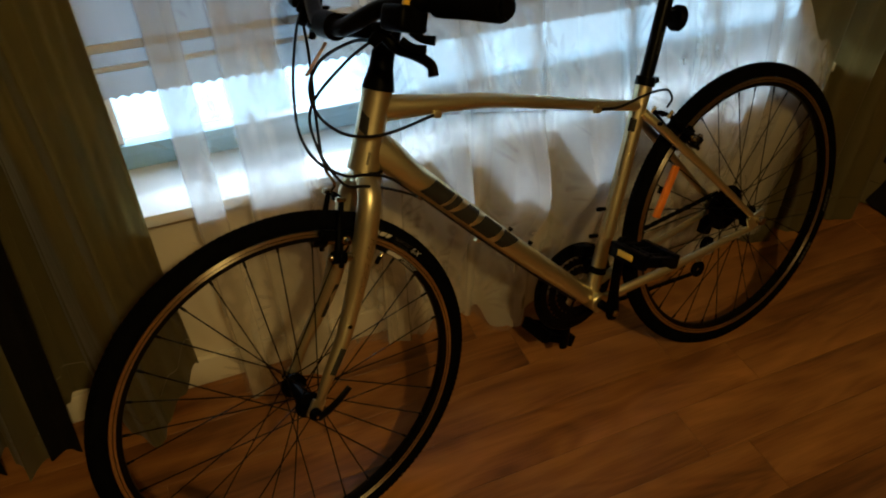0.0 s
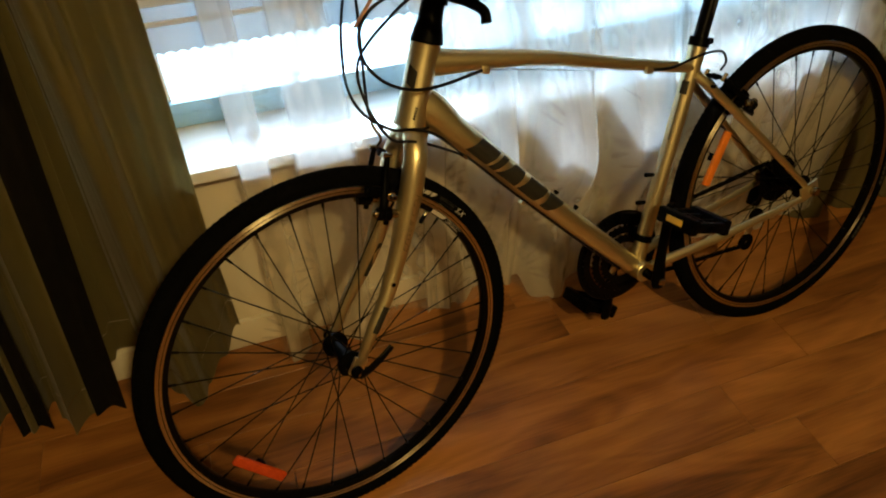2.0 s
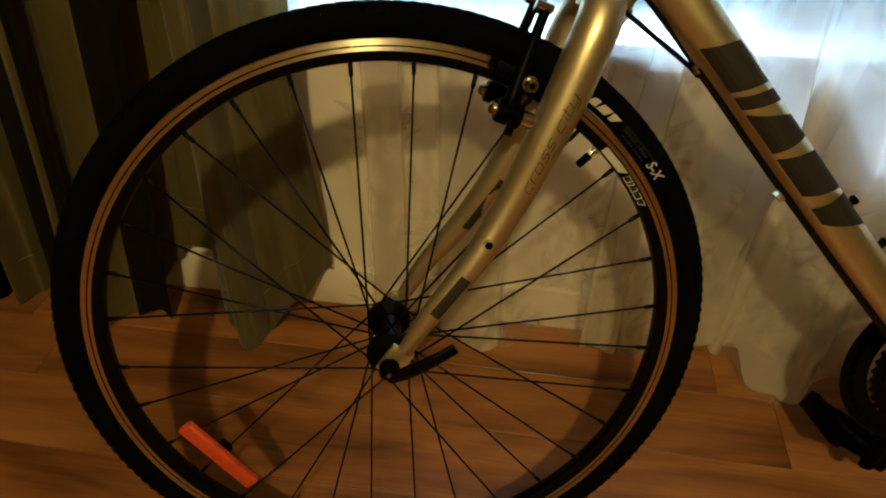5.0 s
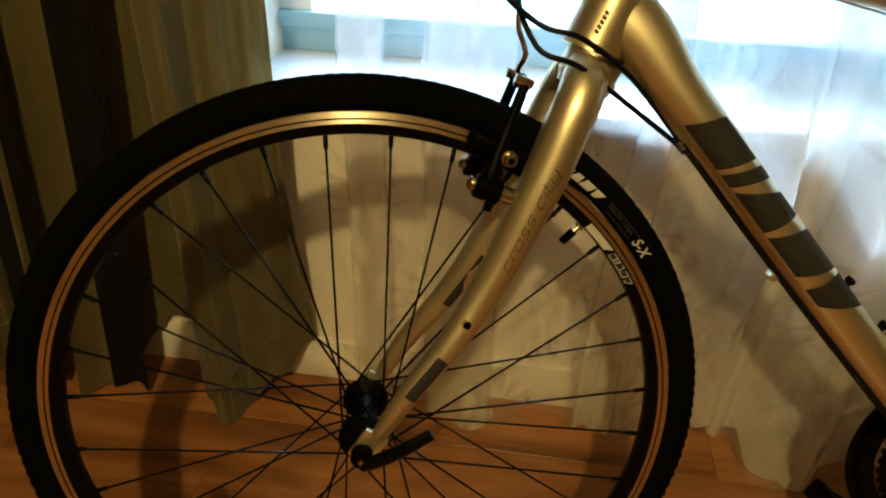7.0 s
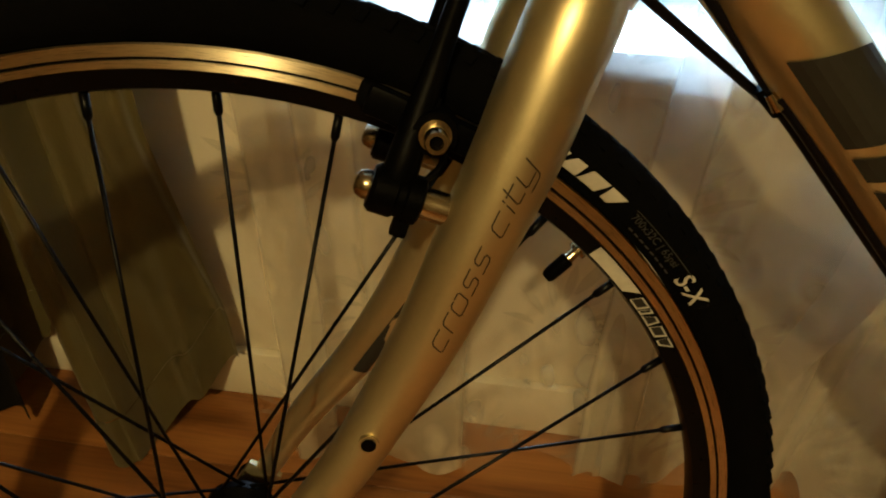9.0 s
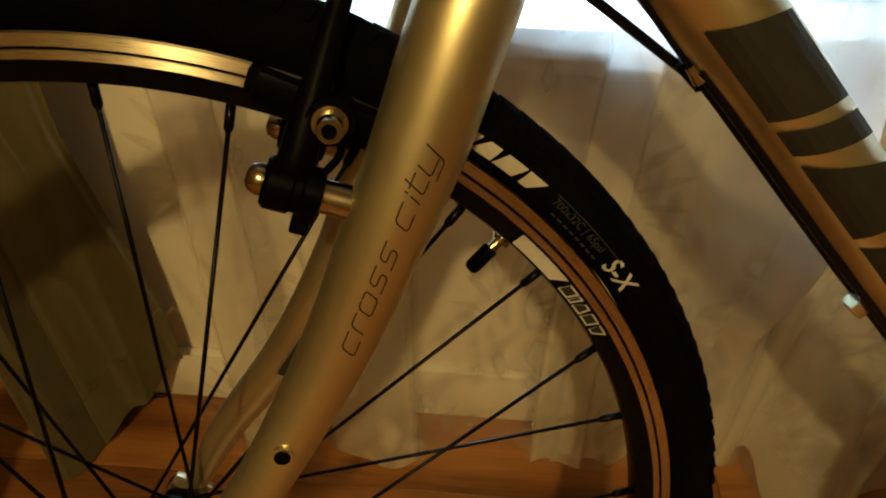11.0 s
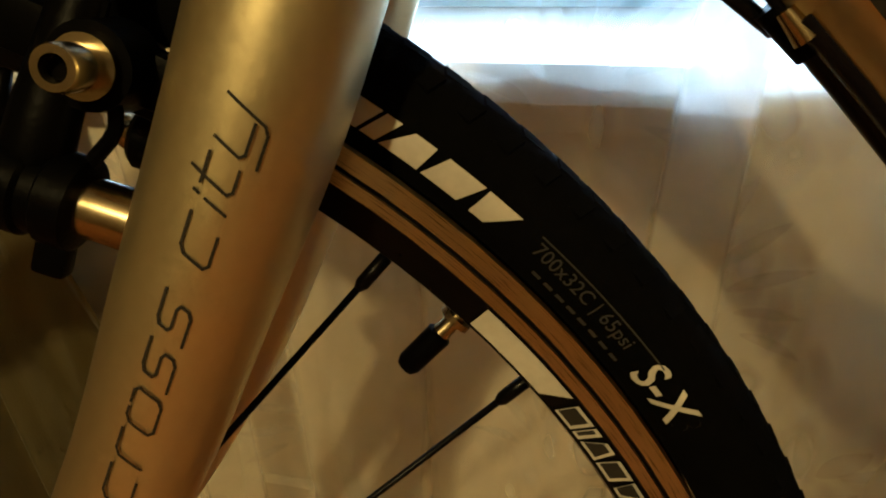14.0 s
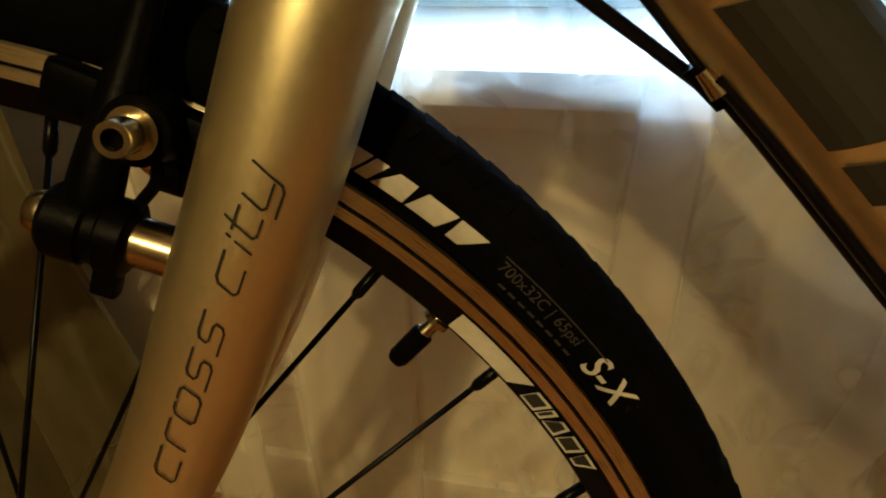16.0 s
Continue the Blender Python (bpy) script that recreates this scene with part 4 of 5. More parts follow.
part("lever_arm", tube([(0.000, -0.070, -0.006), (0.018, -0.076, 0.004), (0.042, -0.079, 0.018), (0.066, -0.078, 0.032)], [(0.0075, 0.005), (0.0075, 0.0045), (0.0070, 0.004), (0.0060, 0.003)], 16, 5, (0, 1, 0)), BLACK_GLOSS, qr, "", MF)
part("axle_end", lathe([(0, 0.060), (0.009, 0.060), (0.009, 0.070), (0.004, 0.074), (0, 0.074)], 20), BLACK, qr, "", MF)
part("lever_pin", lathe([(0, -0.0752), (0.0028, -0.0752), (0.0028, -0.0718), (0, -0.0718)], 14), STEEL, qr, "", MF)


def rim_brake(m, foot, up, forward, name, spread=0.038, pad_at=None):
    """A linear-pull rim brake: two arms, pads with holders, pinch bolts, a noodle and a bellows."""
    foot, up, forward = Vector(foot), Vector(up).normalized(), Vector(forward).normalized()
    b = part(name, block((0.010, 0.012, 0.010), span(foot + up * 0.092 + Vector((0, -0.02, 0)), foot + up * 0.092 + Vector((0, 0.02, 0)), up), 0.002), BLACK, bike, "black linear-pull rim brake", m)
    for s in (-1, 1):
        p = foot + Vector((0, spread * s, 0))
        top = foot + up * 0.094 + Vector((0, 0.024 * s, 0))
        arm = part("brake_arm", tube([p - up * 0.004, p + up * 0.012, p + up * 0.032 + Vector((0, -0.004 * s, 0)), p + up * 0.060 + Vector((0, -0.010 * s, 0)), top],
                                     [(0.0080, 0.0075), (0.0080, 0.0070), (0.0070, 0.0055), (0.0052, 0.0042), (0.0046, 0.0040)], 12, 4, (0, 1, 0)), BLACK, b, "", m)
        part("pivot_barrel", lathe([(0, -0.0135), (0.0095, -0.0135), (0.0112, -0.0125), (0.0112, -0.006), (0.0100, -0.005), (0.0100, -0.002), (0.0112, -0.001), (0.0112, 0.0085), (0.0095, 0.0105), (0, 0.0105)], 26, None, p, forward), BLACK, arm, "", m)
        part("spring_tab", block((0.006, 0.008, 0.016), span(p - up * 0.018 - forward * 0.008, p - up * 0.004 - forward * 0.008, forward), 0.0015), BLACK, arm, "", m)
        part("pivot_bolt", lathe([(0, 0.0105), (0.0066, 0.0105), (0.0068, 0.0125), (0.0055, 0.0160), (0.0032, 0.0175), (0, 0.0175)], 20, None, p, forward), STEEL, arm, "brassy domed bolt", m)
        part("return_clip", tube([p + up * 0.010 - forward * 0.012, p + up * 0.020 - forward * 0.016, p + up * 0.030 - forward * 0.012], 0.0018, 8, 3), BLACK, arm, "", m)
        part("spring", tube([p + forward * -0.006 + up * 0.004, p + forward * -0.006 + up * 0.045 + Vector((0, -0.006 * s, 0))], 0.0012, 8), BLACK, arm, "", m)
        # pad lies along the rim
        a = pad_at or math.atan2((foot + up * 0.030).z, (foot + up * 0.030).x)
        t = Vector((-math.sin(a), 0, math.cos(a)))
        c = Vector((0.311 * math.cos(a), 0.0178 * s, 0.311 * math.sin(a))) + t * 0.006
        part("brake_pad", block((0.0115, 0.0100, 0.060), span(c - t * 0.030, c + t * 0.030), 0.0025), BLACK_RUBBER, arm, "", m)
        part("pad_holder", block((0.0135, 0.0075, 0.052), span(c - t * 0.026 + Vector((0, 0.0085 * s, 0)), c + t * 0.026 + Vector((0, 0.0085 * s, 0))), 0.0025), BLACK, arm, "", m)
        q = Vector((0.311 * math.cos(a), 0, 0.311 * math.sin(a)))
        part("washer", tube([q + Vector((0, 0.026 * s, 0)), q + Vector((0, 0.040 * s, 0))], [0.0110, 0.0098], 22), BLACK, arm, "", m)
        part("pad_washer", tube([q + Vector((0, 0.0402 * s, 0)), q + Vector((0, 0.0425 * s, 0))], 0.0072, 22), STEEL, arm, "", m)
        bolt = part("pad_bolt", lathe([(0.0030, 0.0530), (0.0047, 0.0530), (0.0052, 0.0522), (0.0052, 0.0426), (0.0030, 0.0426)], 22, None, q, (0, s, 0), True), STEEL, arm, "socket head bolt", m)
        part("hex_socket", tube([q + Vector((0, 0.0490 * s, 0)), q + Vector((0, 0.0494 * s, 0))], 0.0031, 6), BLACK, arm, "", m)
        part("pinch_bolt", tube([top - forward * 0.006, top + forward * 0.010], [0.0042, 0.0046], 12), STEEL, arm, "", m)
    w0 = foot + up * 0.094
    part("bellows", tube([w0 + Vector((0, -0.018, 0)), w0 + Vector((0, -0.008, 0)), w0 + Vector((0, 0.004, 0)), w0 + Vector((0, 0.018, 0))], [0.0040, 0.0055, 0.0050, 0.0030], 14), BLACK_RUBBER, b, "", m)
    return b, w0


front_brake, noodle_foot = rim_brake(MF, (0.1130, 0, 0.2553), ST, (-0.936, 0, 0.351), "front_brake", 0.038, radians(64.9))
part("noodle", tube([noodle_foot + Vector((0, 0.014, 0)), noodle_foot + Vector((-0.002, 0.006, 0.008)), noodle_foot + Vector((0.002, -0.004, 0.022)), (0.143, 0.006, 0.385), (0.143, 0.009, 0.402)], 0.0026, 12, 5), STEEL, front_brake, "bare bent noodle", MF)
rear_brake, _ = rim_brake(MR, (-0.178, 0, 0.2330), (-0.67, 0, 0.74), (0.74, 0, 0.67), "rear_brake", 0.038, radians(128.0))

# frame
HT, HB = Vector((-0.849, 0, 0.497)), Vector((-0.8985, 0, 0.3725))
BBC = Vector((-0.440, 0, -0.064))
SEAT_TOP = Vector((-0.2865, 0, 0.374))
frame_part = part("frame", tube([HB, HB + (HT - HB) * 0.12, HB + (HT - HB) * 0.5, HT - (HT - HB) * 0.1, HT], [0.0275, 0.0265, 0.0245, 0.0240, 0.0250], 36), SILVER, bike, "silver painted aluminium frame", MR)
SIDE = (0, 1, 0)
part("down_tube", tube([(-0.884, 0, 0.410), (-0.853, 0, 0.384), (-0.8185, 0, 0.342), (-0.7735, 0, 0.2935), (-0.697, 0, 0.207), (-0.580, 0, 0.080), (-0.455, 0, -0.050)],
                       [(0.033, 0.021), (0.0295, 0.0245), (0.0245, 0.0270), (0.0228, 0.0275), (0.0222, 0.0265), (0.0215, 0.0240), (0.0200, 0.0220)], 32, 5, SIDE), SILVER, frame_part, "silver flared down tube", MR)
part("weld_bead", tube([(-0.8775 + 0.0167 * math.sin(a), 0.0225 * math.cos(a), 0.4180 + 0.0290 * math.sin(a)) for a in (math.tau * k / 20 for k in range(21))], 0.0030, 8), SILVER, frame_part, "rippled weld", MR)
part("top_tube", tube([(-0.862, 0, 0.468), (-0.815, 0, 0.459), (-0.740, 0, 0.446), (-0.640, 0, 0.427), (-0.500, 0, 0.388), (-0.390, 0, 0.357), (-0.300, 0, 0.333)],
                      [(0.0245, 0.0180), (0.0205, 0.0175), (0.0160, 0.0175), (0.0132, 0.0175), (0.0118, 0.0165), (0.0112, 0.0150), (0.0108, 0.0140)], 28, 5, SIDE), SILVER, frame_part, "slim arched top tube", MR)
part("seat_tube", tube([BBC, SEAT_TOP - (SEAT_TOP - BBC) * 0.12, SEAT_TOP], [0.0160, 0.0160, 0.0172], 28), SILVER, frame_part, "", MR)
part("bottom_bracket_shell", lathe([(0, -0.034), (0.0195, -0.034), (0.0215, -0.032), (0.0215, 0.032), (0.0195, 0.034), (0, 0.034)], 32, None, BBC), SILVER, frame_part, "", MR)
for s in (-1, 1):
    part("chain_stay", tube([BBC + Vector((0.010, 0.020 * s, 0.0)), (-0.370, 0.034 * s, -0.052), (-0.220, 0.050 * s, -0.036), (-0.030, 0.062 * s, -0.014)], [(0.0120, 0.0090), (0.0115, 0.0085), (0.0100, 0.0080), (0.0075, 0.0060)], 20, 5, SIDE), SILVER, frame_part, "", MR)
    part("seat_stay", tube([(-0.302, 0.012 * s, 0.322), (-0.270, 0.026 * s, 0.286), (-0.160, 0.045 * s, 0.170), (-0.020, 0.062 * s, 0.016)], [(0.0105, 0.0090), (0.0095, 0.0085), (0.0085, 0.0080), (0.0070, 0.0065)], 20, 5, SIDE), SILVER, frame_part, "", MR)
    part("dropout", block((0.052, 0.006, 0.036), pose(-0.008, 0.064 * s, 0.002, 0, -15, 0), 0.003), SILVER, frame_part, "", MR)
    part("stay_bolt", tube([(-0.278, 0.030 * s, 0.296), (-0.278, 0.039 * s, 0.297)], 0.0038, 14), BLACK, frame_part, "", MR)
# small bosses, stops and guides
for p in ((-0.629, 0, 0.166), (-0.586, 0, 0.121)):
    q = Vector(p)
    up = Vector((0.72, 0, 0.695))
    part("bottle_bolt", tube([q - up * 0.014, q + up * 0.002, q + up * 0.003, q + up * 0.007], [0.0040, 0.0040, 0.0055, 0.0050], 14), BLACK, frame_part, "", MR)
for p in ((-0.4050, 0, 0.138), (-0.4270, 0, 0.083)):
    q = Vector(p)
    part("bottle_bolt", tube([q + Vector((0.012, 0, -0.003)), q + Vector((-0.004, 0, 0.001)), q + Vector((-0.008, 0, 0.002))], [0.004, 0.005, 0.0048], 14), BLACK, frame_part, "", MR)
for p in ((-0.760, -0.0185, 0.436), (-0.419, -0.0150, 0.357)):
    part("cable_stop", block((0.016, 0.010, 0.013), pose(*p, 0, 14, 0), 0.0025), SILVER, frame_part, "small silver cable stop", MR)
part("cable_stop", tube([(-0.812, 0.004, 0.300), (-0.800, 0.004, 0.289)], [0.0050, 0.0056], 14), BLACK, frame_part, "", MR)
part("adjuster", tube([(-0.811, -0.004, 0.298), (-0.805, -0.004, 0.291)], [0.0026, 0.0036], 12), STEEL, frame_part, "", MR)
part("clip", block((0.010, 0.012, 0.008), pose(-0.700, 0.004, 0.170, 0, 45, 0), 0.002), SILVER, frame_part, "", MR)
for dy in (-0.004, 0.010):
    part("gear_cable", tube([(-0.806, dy, 0.297), (-0.7885, dy, 0.2795), (-0.7115, dy, 0.1925), (-0.5945, dy, 0.0655), (-0.4845, dy, -0.0495)], 0.0044, 10, 3), CABLE, frame_part, "black cable housing under the down tube", MR)
part("brake_wire", tube([(-0.760, -0.0185, 0.436), (-0.419, -0.0150, 0.357)], 0.0009, 8), WIRE, frame_part, "bare wire", MR)
part("rear_brake_cable", tube([(-0.414, -0.0155, 0.356), (-0.370, -0.022, 0.352), (-0.320, -0.026, 0.360), (-0.275, -0.020, 0.360), (-0.232, -0.008, 0.350), (-0.212, 0.0, 0.326), (-0.220, 0.006, 0.308)], 0.0026, 12, 6), CABLE, frame_part, "black cable housing", MR)
# the big dark word on the down tube, as plain leaning blocks
word = print_blocks([(0.052, 1, 0.94, 0.006), (0.015, 1, 1, 0.006), (0.050, 1, 0.55, 0.006), (0.050, 1, 1, 0.006), (0.044, 0.5, 1, 0)], 0.042, 0.016)
part("print", on_tube(word, (-0.801, 0, 0.3235), (-0.635, 0, 0.141), 0.0276, 0.05, 0.0009, 0.0262, 0.85), DECAL, frame_part, "large dark block print on the down tube", MR, False)
part("head_badge", on_tube(slanted_bars([0.030], 0.016, 0, 0.010), HB + (HT - HB) * 0.45, HB + (HT - HB) * 0.72, 0.0246, 0.9, 0.0008), DECAL, frame_part, "dark badge on the head tube", MR, False)
part("print", on_tube(slanted_bars([0.003] * 5, 0.004, 0.0012, 0.001), HB + (HT - HB) * 0.02 + Vector((0.0, 0, 0.006)), HB + (HT - HB) * 0.30, 0.0266, 0.2, 0.0008), DECAL, frame_part, "", MR, False)
part("print", on_tube(slanted_bars([0.0022] * 40, 0.0030, 0.0022, 0), (-0.338, 0, 0.225), (-0.300, 0, 0.335), 0.0164, 1.15, 0.0006), DECAL, frame_part, "line of tiny dark print", MR, False)
part("print", on_tube(slanted_bars([0.026], 0.014, 0, 0), (-0.323, 0, 0.270), (-0.304, 0, 0.324), 0.0164, 1.0, 0.0008), DECAL, frame_part, "small dark sticker", MR, False)
# seat clamp, post, saddle
SD = (SEAT_TOP - BBC).normalized()
collar = part("seat_clamp", tube([SEAT_TOP - SD * 0.003, SEAT_TOP + SD * 0.014], [0.0205, 0.0200], 28), BLACK, bike, "black seat collar", MR)
part("collar_lug", block((0.018, 0.014, 0.012), Matrix.Translation(SEAT_TOP + SD * 0.006 + Vector((0.022, 0, -0.004))), 0.003), BLACK, collar, "", MR)
post = part("seat_post", tube([SEAT_TOP + SD * 0.014, SEAT_TOP + SD * 0.225], 0.0140, 28), BLACK_GLOSS, bike, "black seat post with pale print", MR)
part("print", on_tube(slanted_bars([0.0068] * 5, 0.0062, 0.0022, 0.001), SEAT_TOP + SD * 0.050, SEAT_TOP + SD * 0.110, 0.0141, 0.0), DECAL_GREY, post, "pale grey block print", MR, False)
part("reflector_bracket", block((0.030, 0.020, 0.018), Matrix.Translation(SEAT_TOP + SD * 0.128 + Vector((0.016, 0, 0))), 0.004), BLACK, post, "", MR)
part("rear_reflector", lathe([(0, -0.008), (0.022, -0.008), (0.025, -0.004), (0.025, 0.006), (0.020, 0.010), (0, 0.010)], 28, None, SEAT_TOP + SD * 0.122 + Vector((0.042, 0, -0.004)), (0.94, -0.1, -0.3)), BLACK, post, "round dark reflector housing", MR)
saddle = part("saddle", tube([(-0.37, 0, 0.640), (-0.30, 0, 0.640), (-0.20, 0, 0.638), (-0.12, 0, 0.648)], [(0.016, 0.020), (0.020, 0.028), (0.024, 0.060), (0.022, 0.070)], 24, 6, SIDE), BLACK, bike, "black saddle", MR)
for s in (-1, 1):
    part("saddle_rail", tube([(-0.32, 0.016 * s, 0.625), (-0.24, 0.022 * s, 0.600), (-0.17, 0.022 * s, 0.602), (-0.13, 0.030 * s, 0.632)], 0.0035, 10, 4), BLACK, saddle, "", MR)

# cranks, chainrings, pedals, chain
crankset = part("crankset", lathe([(0, -0.062), (0.010, -0.062), (0.010, 0.060), (0, 0.060)], 20, None, BBC), BLACK, bike, "black cranks and chainrings", MR)
for r, y in ((0.095, 0.054), (0.076, 0.047), (0.057, 0.041)):
    ring = bmesh.new()
    teeth = int(r * 2 * math.pi / 0.0127)
    inner, outer = [], []
    for k in range(teeth * 4):
        a = 2 * math.pi * k / (teeth * 4)
        rr = r + (0.0035 if k % 4 in (1, 2) else 0.0)
        for yy, lst in ((y - 0.0012, 0), (y + 0.0012, 1)):
            inner.append(ring.verts.new(BBC + Vector(((r - 0.016) * math.cos(a), yy, (r - 0.016) * math.sin(a)))))
            outer.append(ring.verts.new(BBC + Vector((rr * math.cos(a), yy, rr * math.sin(a)))))
    cnt = teeth * 4
    for k in range(cnt):
        j = (k + 1) % cnt
        ring.faces.new((inner[2 * k], outer[2 * k], outer[2 * j], inner[2 * j]))
        ring.faces.new((inner[2 * k + 1], inner[2 * j + 1], outer[2 * j + 1], outer[2 * k + 1]))
        ring.faces.new((outer[2 * k], outer[2 * k + 1], outer[2 * j + 1], outer[2 * j]))
        ring.faces.new((inner[2 * k], inner[2 * j], inner[2 * j + 1], inner[2 * k + 1]))
    part("chainring", ring, BLACK_GLOSS, crankset, "toothed black chainring", MR, False)
for k in range(5):
    a = radians(20 + 72 * k)
    d = Vector((math.cos(a), 0, math.sin(a)))
    part("spider_arm", tube([BBC + Vector((0, 0.052, 0)), BBC + d * 0.062 + Vector((0, 0.052, 0))], [(0.012, 0.004), (0.007, 0.003)], 12, 1, SIDE), ALU, crankset, "", MR)
part("chain_guard", lathe([(0.088, 0.058), (0.106, 0.058), (0.108, 0.060), (0.106, 0.062), (0.088, 0.062)], 64, None, BBC, (0, 1, 0), True), BLACK_GLOSS, crankset, "black guard ring", MR)
CD = Vector((0.020, 0, 0.165)).normalized()
for s in (-1, 1):
    d = CD if s < 0 else -CD
    root = BBC + Vector((0, 0.072 * s, 0))
    tip = root + d * 0.160 + Vector((0, 0.010 * s, 0))
    arm = part("crank_arm", tube([root - d * 0.016, root, root + d * 0.06, tip, tip + d * 0.014], [(0.012, 0.008), (0.0165, 0.010), (0.0125, 0.0075), (0.0125, 0.0070), (0.008, 0.006)], 18, 4, SIDE), BLACK, crankset, "", MR)
    part("crank_bolt", tube([root + Vector((0, 0.011 * s, 0)), root + Vector((0, 0.014 * s, 0))], [0.008, 0.0065], 18), STEEL, arm, "", MR)
    c = tip + Vector((0, 0.062 * s, 0))
    tilt = pose(0, 0, 0, 0, 18 if s < 0 else 30, 0)
    ped = part("pedal", tube([tip, tip + Vector((0, 0.112 * s, 0))], [0.0085, 0.0065], 14), BLACK, crankset, "black plastic platform pedal", MR)
    for px_ in (-0.040, 0.040):
        part("pedal_bar", block((0.018, 0.092, 0.030), Matrix.Translation(c) @ tilt @ pose(px_, 0, 0), 0.004), BLACK, ped, "", MR)
        part("pedal_reflector", block((0.0035, 0.040, 0.012), Matrix.Translation(c) @ tilt @ pose(px_ * 1.215, 0, 0), 0.001), YELLOW if s < 0 and px_ < 0 else BLACK, ped, "amber strip", MR)
    for py in (-0.040, 0.040):
        part("pedal_bar", block((0.078, 0.012, 0.020), Matrix.Translation(c) @ tilt @ pose(0, py, 0), 0.003), BLACK, ped, "", MR)
    for py in (-0.016, 0.016):
        part("pedal_rib", block((0.072, 0.006, 0.016), Matrix.Translation(c) @ tilt @ pose(0, py, 0), 0.002), BLACK, ped, "", MR)

chain = bmesh.new()
top_run = [(BBC.x - 0.02, 0.047, BBC.z + 0.066), (-0.010, 0.047, 0.038)]
low_run = [(BBC.x - 0.01, 0.047, BBC.z - 0.066), (-0.075, 0.047, -0.162)]
for a, b in (top_run, low_run):
    a, b = Vector(a), Vector(b)
    links = int((b - a).length / 0.0127)
    for k in range(links):
        p, q = a.lerp(b, k / links), a.lerp(b, (k + 0.9) / links)
        block((0.0085, 0.0065 if k % 2 else 0.0045, (q - p).length * 1.1), span(p, q), 0, chain)
tagged(part("chain", chain, BLACK, bike, "dark roller chain", MR, False), kind="stuff")
mech = part("rear_derailleur", block((0.030, 0.022, 0.050), pose(-0.022, 0.066, -0.050, 0, 25, 0), 0.006), BLACK, bike, "black rear gear changer", MR)
part("cage", tube([(-0.030, 0.050, -0.085), (-0.050, 0.050, -0.120), (-0.066, 0.050, -0.160)], [(0.010, 0.003), (0.012, 0.003), (0.010, 0.003)], 12, 4, SIDE), ALU, mech, "", MR)
for p in ((-0.036, 0.048, -0.095), (-0.064, 0.048, -0.155)):
    part("jockey_wheel", lathe([(0.004, -0.003), (0.021, -0.003), (0.021, 0.003), (0.004, 0.003)], 22, None, p, (0, 1, 0), True), BLACK, mech, "", MR)
fm = part("front_derailleur", block((0.050, 0.016, 0.026), pose(-0.425, 0.044, 0.030, 0, 20, 0), 0.004), BLACK, bike, "front gear changer on the seat tube", MR)
part("band", tube([BBC + SD * 0.060, BBC + SD * 0.074], 0.0190, 26), BLACK, fm, "", MR)
part("mount", block((0.022, 0.024, 0.020), pose(-0.420, 0.022, 0.004, 0, 20, 0), 0.004), BLACK, fm, "", MR)

# stem and handlebar, turned with the fork
HTF = Vector((0.259, 0.006, 0.4887))
spacer = part("headset_cone", tube([HTF, HTF + ST * 0.004, HTF + ST * 0.034, HTF + ST * 0.060], [0.0262, 0.0262, 0.0195, 0.0185], 32), BLACK, bike, "black headset cone", MF)
stem = part("stem", tube([HTF + ST * 0.058 + Vector((0.004, 0, 0)), HTF + ST * 0.098 + Vector((0.004, 0, 0))], [0.0200, 0.0205], 26), BLACK, bike, "black stem", MF)
part("stem_arm", tube([HTF + ST * 0.078, (0.245, 0.003, 0.590), (0.205, 0, 0.602)], [(0.019, 0.017), (0.017, 0.016), (0.018, 0.020)], 22, 4, SIDE), BLACK, stem, "", MF)
part("face_plate", lathe([(0, -0.022), (0.020, -0.022), (0.020, 0.022), (0, 0.022)], 26, None, (0.196, 0, 0.604)), BLACK, stem, "", MF)
bar_line = [(0.196, 0.0, 0.604), (0.198, -0.045, 0.606), (0.226, -0.120, 0.634), (0.256, -0.190, 0.640), (0.283, -0.318, 0.640)]
bar = part("handlebar", tube([(x, -y, z) for x, y, z in bar_line[::-1]] + bar_line[1:], 0.0125, 18, 5), BLACK_GLOSS, bike, "black riser handlebar", MF)
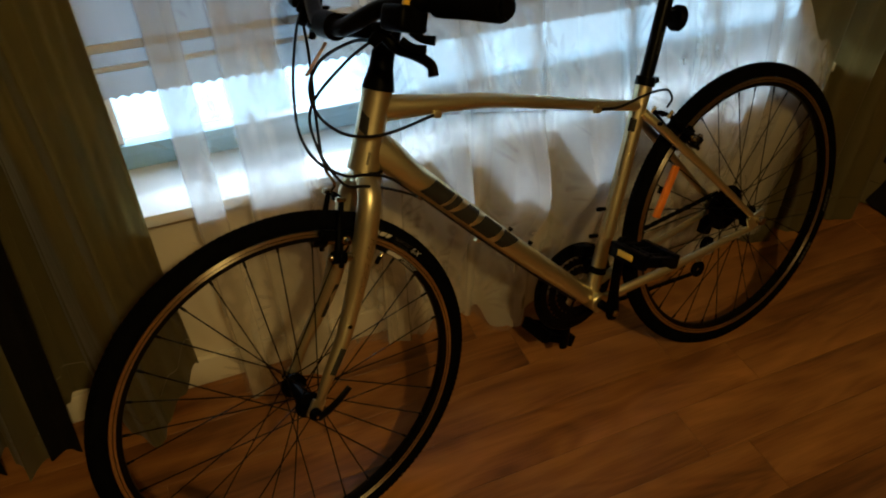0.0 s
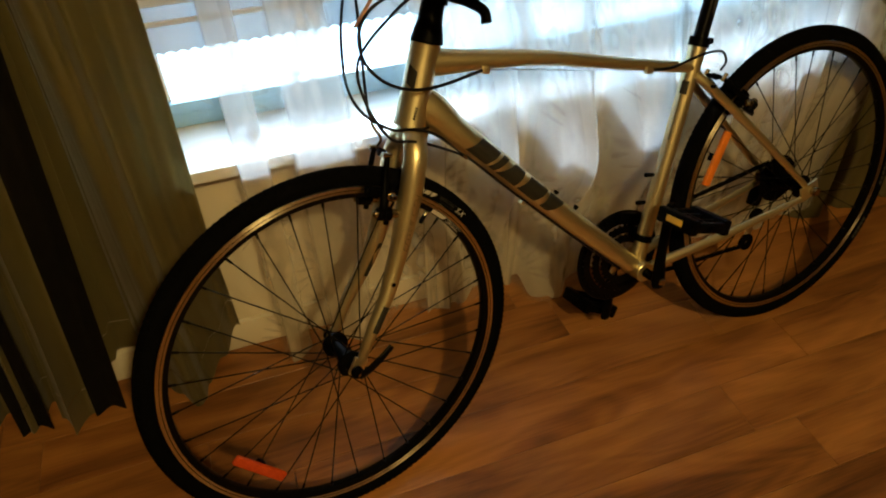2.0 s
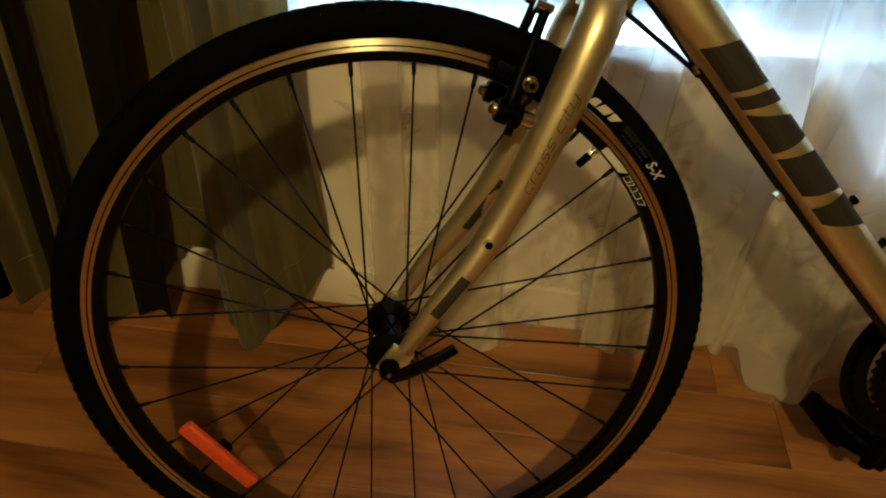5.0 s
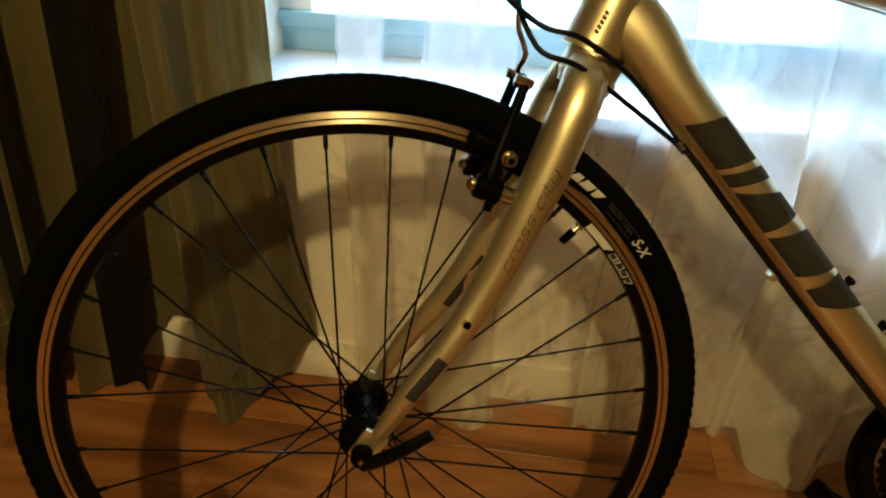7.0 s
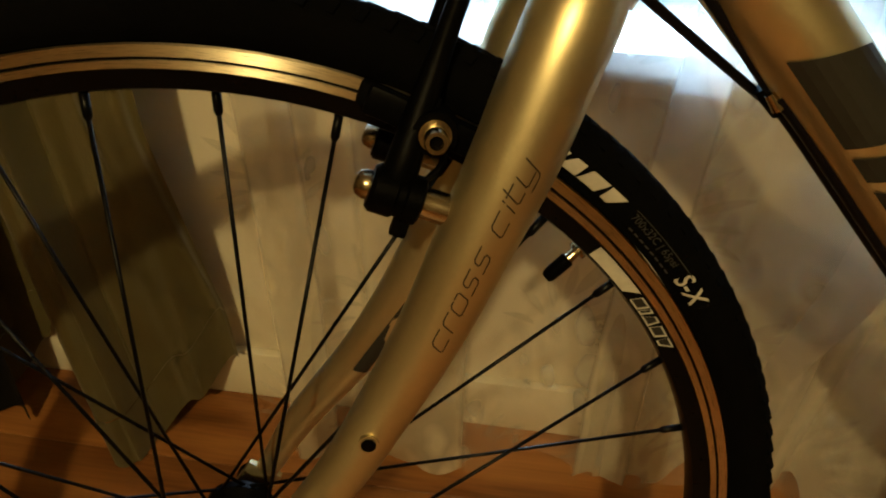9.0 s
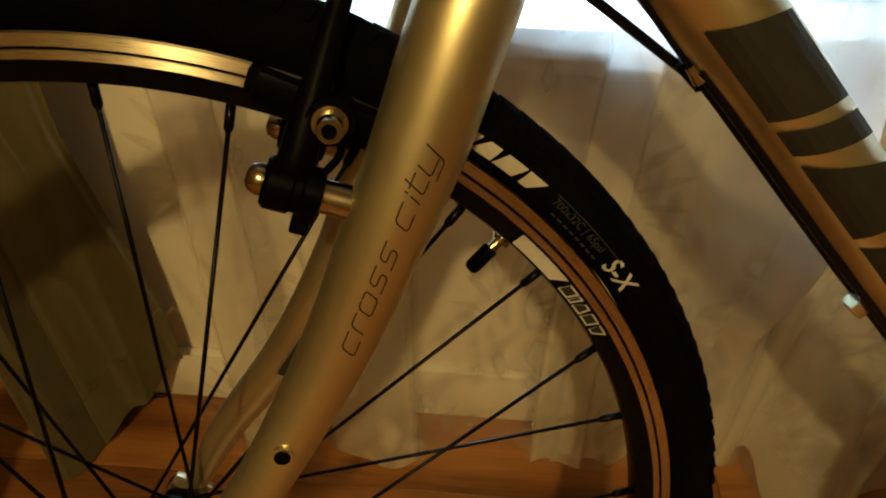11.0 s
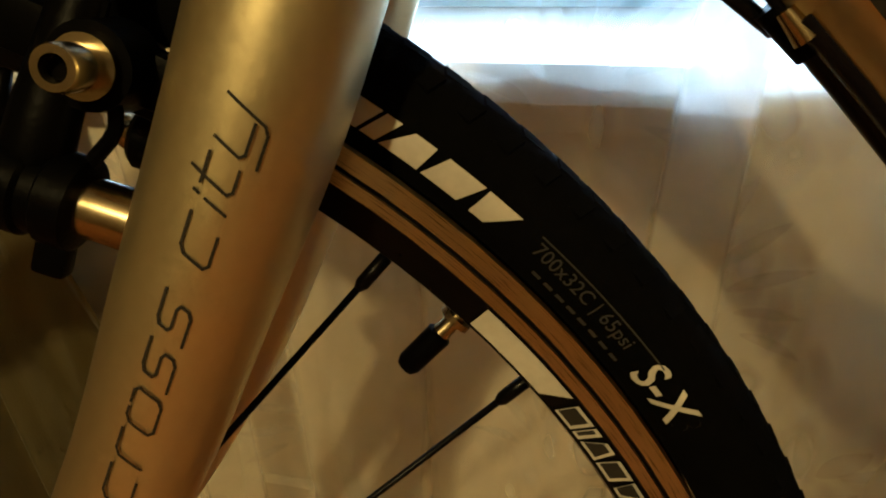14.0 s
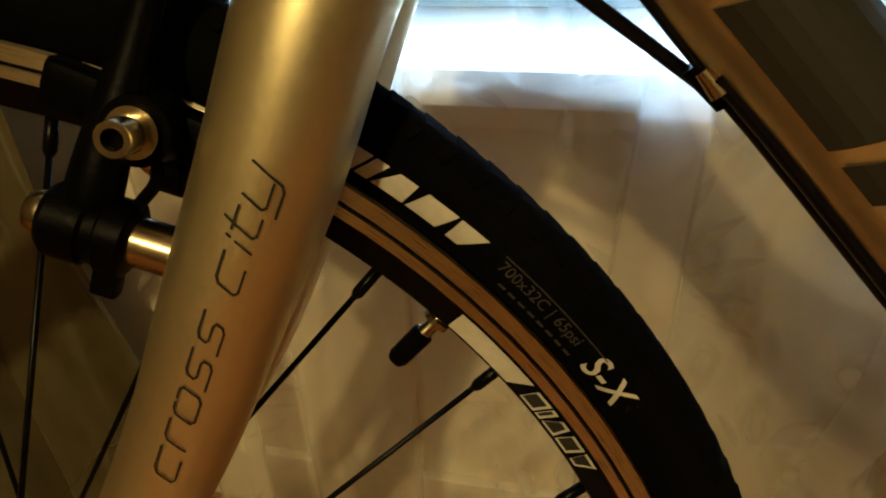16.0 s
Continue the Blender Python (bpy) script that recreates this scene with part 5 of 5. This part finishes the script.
for s in (-1, 1):
    g0, g1 = Vector((0.2590, 0.200 * s, 0.640)), Vector((0.2815, 0.313 * s, 0.640))
    part("grip", tube([g0, g0.lerp(g1, 0.04), g0.lerp(g1, 0.5), g0.lerp(g1, 0.94), g1], [0.0160, 0.0182, 0.0176, 0.0186, 0.0160], 24), BLACK_RUBBER, bar, "black rubber grip", MF)
    pod = part("shifter", block((0.050, 0.046, 0.034), pose(0.232, 0.160 * s, 0.622, 0, 20, -12 * s), 0.009, None, 3), BLACK, bar, "black shifter pod", MF)
    part("gauge", block((0.010, 0.006, 0.022), pose(0.2285, 0.176 * s - 0.0, 0.642, 0, 20, 0), 0.002), YELLOW, pod, "yellow gauge strip", MF)
    part("clamp_ring", lathe([(0.0125, -0.008), (0.018, -0.008), (0.018, 0.008), (0.0125, 0.008)], 24, None, (0.247, 0.168 * s, 0.637), (0.35, s, 0.05), True), BLACK, pod, "", MF)
    lev = part("brake_lever", tube([(0.236, 0.140 * s, 0.628), (0.214, 0.128 * s, 0.606), (0.200, 0.118 * s, 0.592)], [(0.012, 0.010), (0.011, 0.010), (0.007, 0.007)], 14, 3), BLACK, bar, "black brake lever", MF)
    part("lever_blade", tube([(0.214, 0.126 * s, 0.606), (0.224, 0.140 * s, 0.584), (0.236, 0.168 * s, 0.575), (0.245, 0.190 * s, 0.563), (0.243, 0.197 * s, 0.549)], [(0.008, 0.006), (0.008, 0.005), (0.0075, 0.0045), (0.0070, 0.0045), (0.0075, 0.006)], 14, 5), BLACK, lev, "", MF)
    for k, (dx, dz) in enumerate(((0.0, 0.0), (-0.016, -0.008))):
        part("shift_trigger", tube([(0.236 + dx, 0.166 * s, 0.606 + dz), (0.244 + dx, 0.178 * s, 0.596 + dz), (0.256 + dx, 0.192 * s, 0.592 + dz)], [(0.0060, 0.0035), (0.0055, 0.0030), (0.0065, 0.0030)], 12, 4), BLACK, pod, "", MF)
    part("cable_adjuster", tube([(0.214, 0.138 * s, 0.618), (0.202, 0.126 * s, 0.612)], [0.0052, 0.0042], 14), BLACK, pod, "", MF)
    part("clamp_bolt", tube([(0.236, 0.160 * s, 0.655), (0.234, 0.160 * s, 0.660)], [0.0042, 0.0036], 12), STEEL, pod, "", MF)
    part("thumb_lever", block((0.034, 0.014, 0.007), pose(0.250, 0.150 * s, 0.603, 0, 10, 20 * s), 0.003), BLACK, pod, "", MF)
# cables from the bar
part("rear_brake_hose", tube([(0.205, -0.105, 0.594), (0.205, -0.040, 0.582), (0.165, -0.020, 0.565), (0.134, -0.030, 0.537), (0.131, -0.040, 0.497), (0.156, -0.050, 0.462), (0.199, -0.051, 0.441), (0.249, -0.051, 0.435), (0.333, -0.030, 0.431)], 0.0026, 12, 6), CABLE, bar, "black cable housing in a wide loop", MF)
part("shift_cable", tube([(0.220, 0.160, 0.606), (0.190, 0.122, 0.585), (0.155, 0.080, 0.539), (0.133, 0.050, 0.496), (0.119, 0.020, 0.450), (0.122, -0.020, 0.417), (0.152, -0.045, 0.390), (0.186, -0.046, 0.380), (0.240, -0.016, 0.346), (0.2945, -0.003, 0.2895)], 0.0024, 12, 6), CABLE, bar, "black cable housing", MF)
part("shift_cable", tube([(0.215, -0.130, 0.606), (0.180, -0.060, 0.560), (0.142, 0.010, 0.490), (0.132, -0.010, 0.430), (0.150, -0.038, 0.374), (0.186, -0.040, 0.358), (0.242, -0.008, 0.322), (0.2955, 0.006, 0.2850)], 0.0024, 12, 6), CABLE, bar, "black cable housing", MF)
part("front_brake_hose", tube([(0.205, 0.125, 0.600), (0.200, 0.115, 0.565), (0.190, 0.096, 0.535), (0.163, 0.050, 0.468), (0.145, 0.018, 0.415), (0.143, 0.009, 0.400)], 0.0026, 12, 6), CABLE, bar, "black cable housing", MF)
part("paper_tag", block((0.002, 0.010, 0.060), span((0.160, 0.046, 0.529), (0.204, 0.046, 0.571)), 0.0008), PEACH, bar, "peach paper tag on a string", MF)

# ---- floor boards, each a piece of its own ----
floor = tagged(box("floor", (X0, Y0, -0.10), (X1, WALL_Y, -0.0125), DARK_BOX), "red-brown wood laminate floor of narrow boards", "floor", "", "structure")
BW, BL = 0.128, 1.21
board_meshes = {}
rows = int(math.ceil((WALL_Y - Y0) / BW))
for j in range(rows):
    y1 = WALL_Y - j * BW
    y0 = max(Y0, y1 - BW)
    x = X0 - random.uniform(0.1, 1.1)
    while x < X1:
        a, b = max(x, X0), min(x + BL, X1)
        x += BL
        if b - a < 0.02 or y1 - y0 < 0.02:
            continue
        key = (round(b - a, 3), round(y1 - y0, 3))
        if key not in board_meshes:
            bm = block((b - a - 0.0006, y1 - y0 - 0.0006, 0.012), None, 0.0008, None, 1)
            me = bpy.data.meshes.new("board")
            bm.to_mesh(me)
            bm.free()
            me.materials.append(FLOOR)
            board_meshes[key] = me
        part("board", board_meshes[key], None, floor, "", Matrix.Translation(((a + b) / 2, (y0 + y1) / 2, -0.006)))
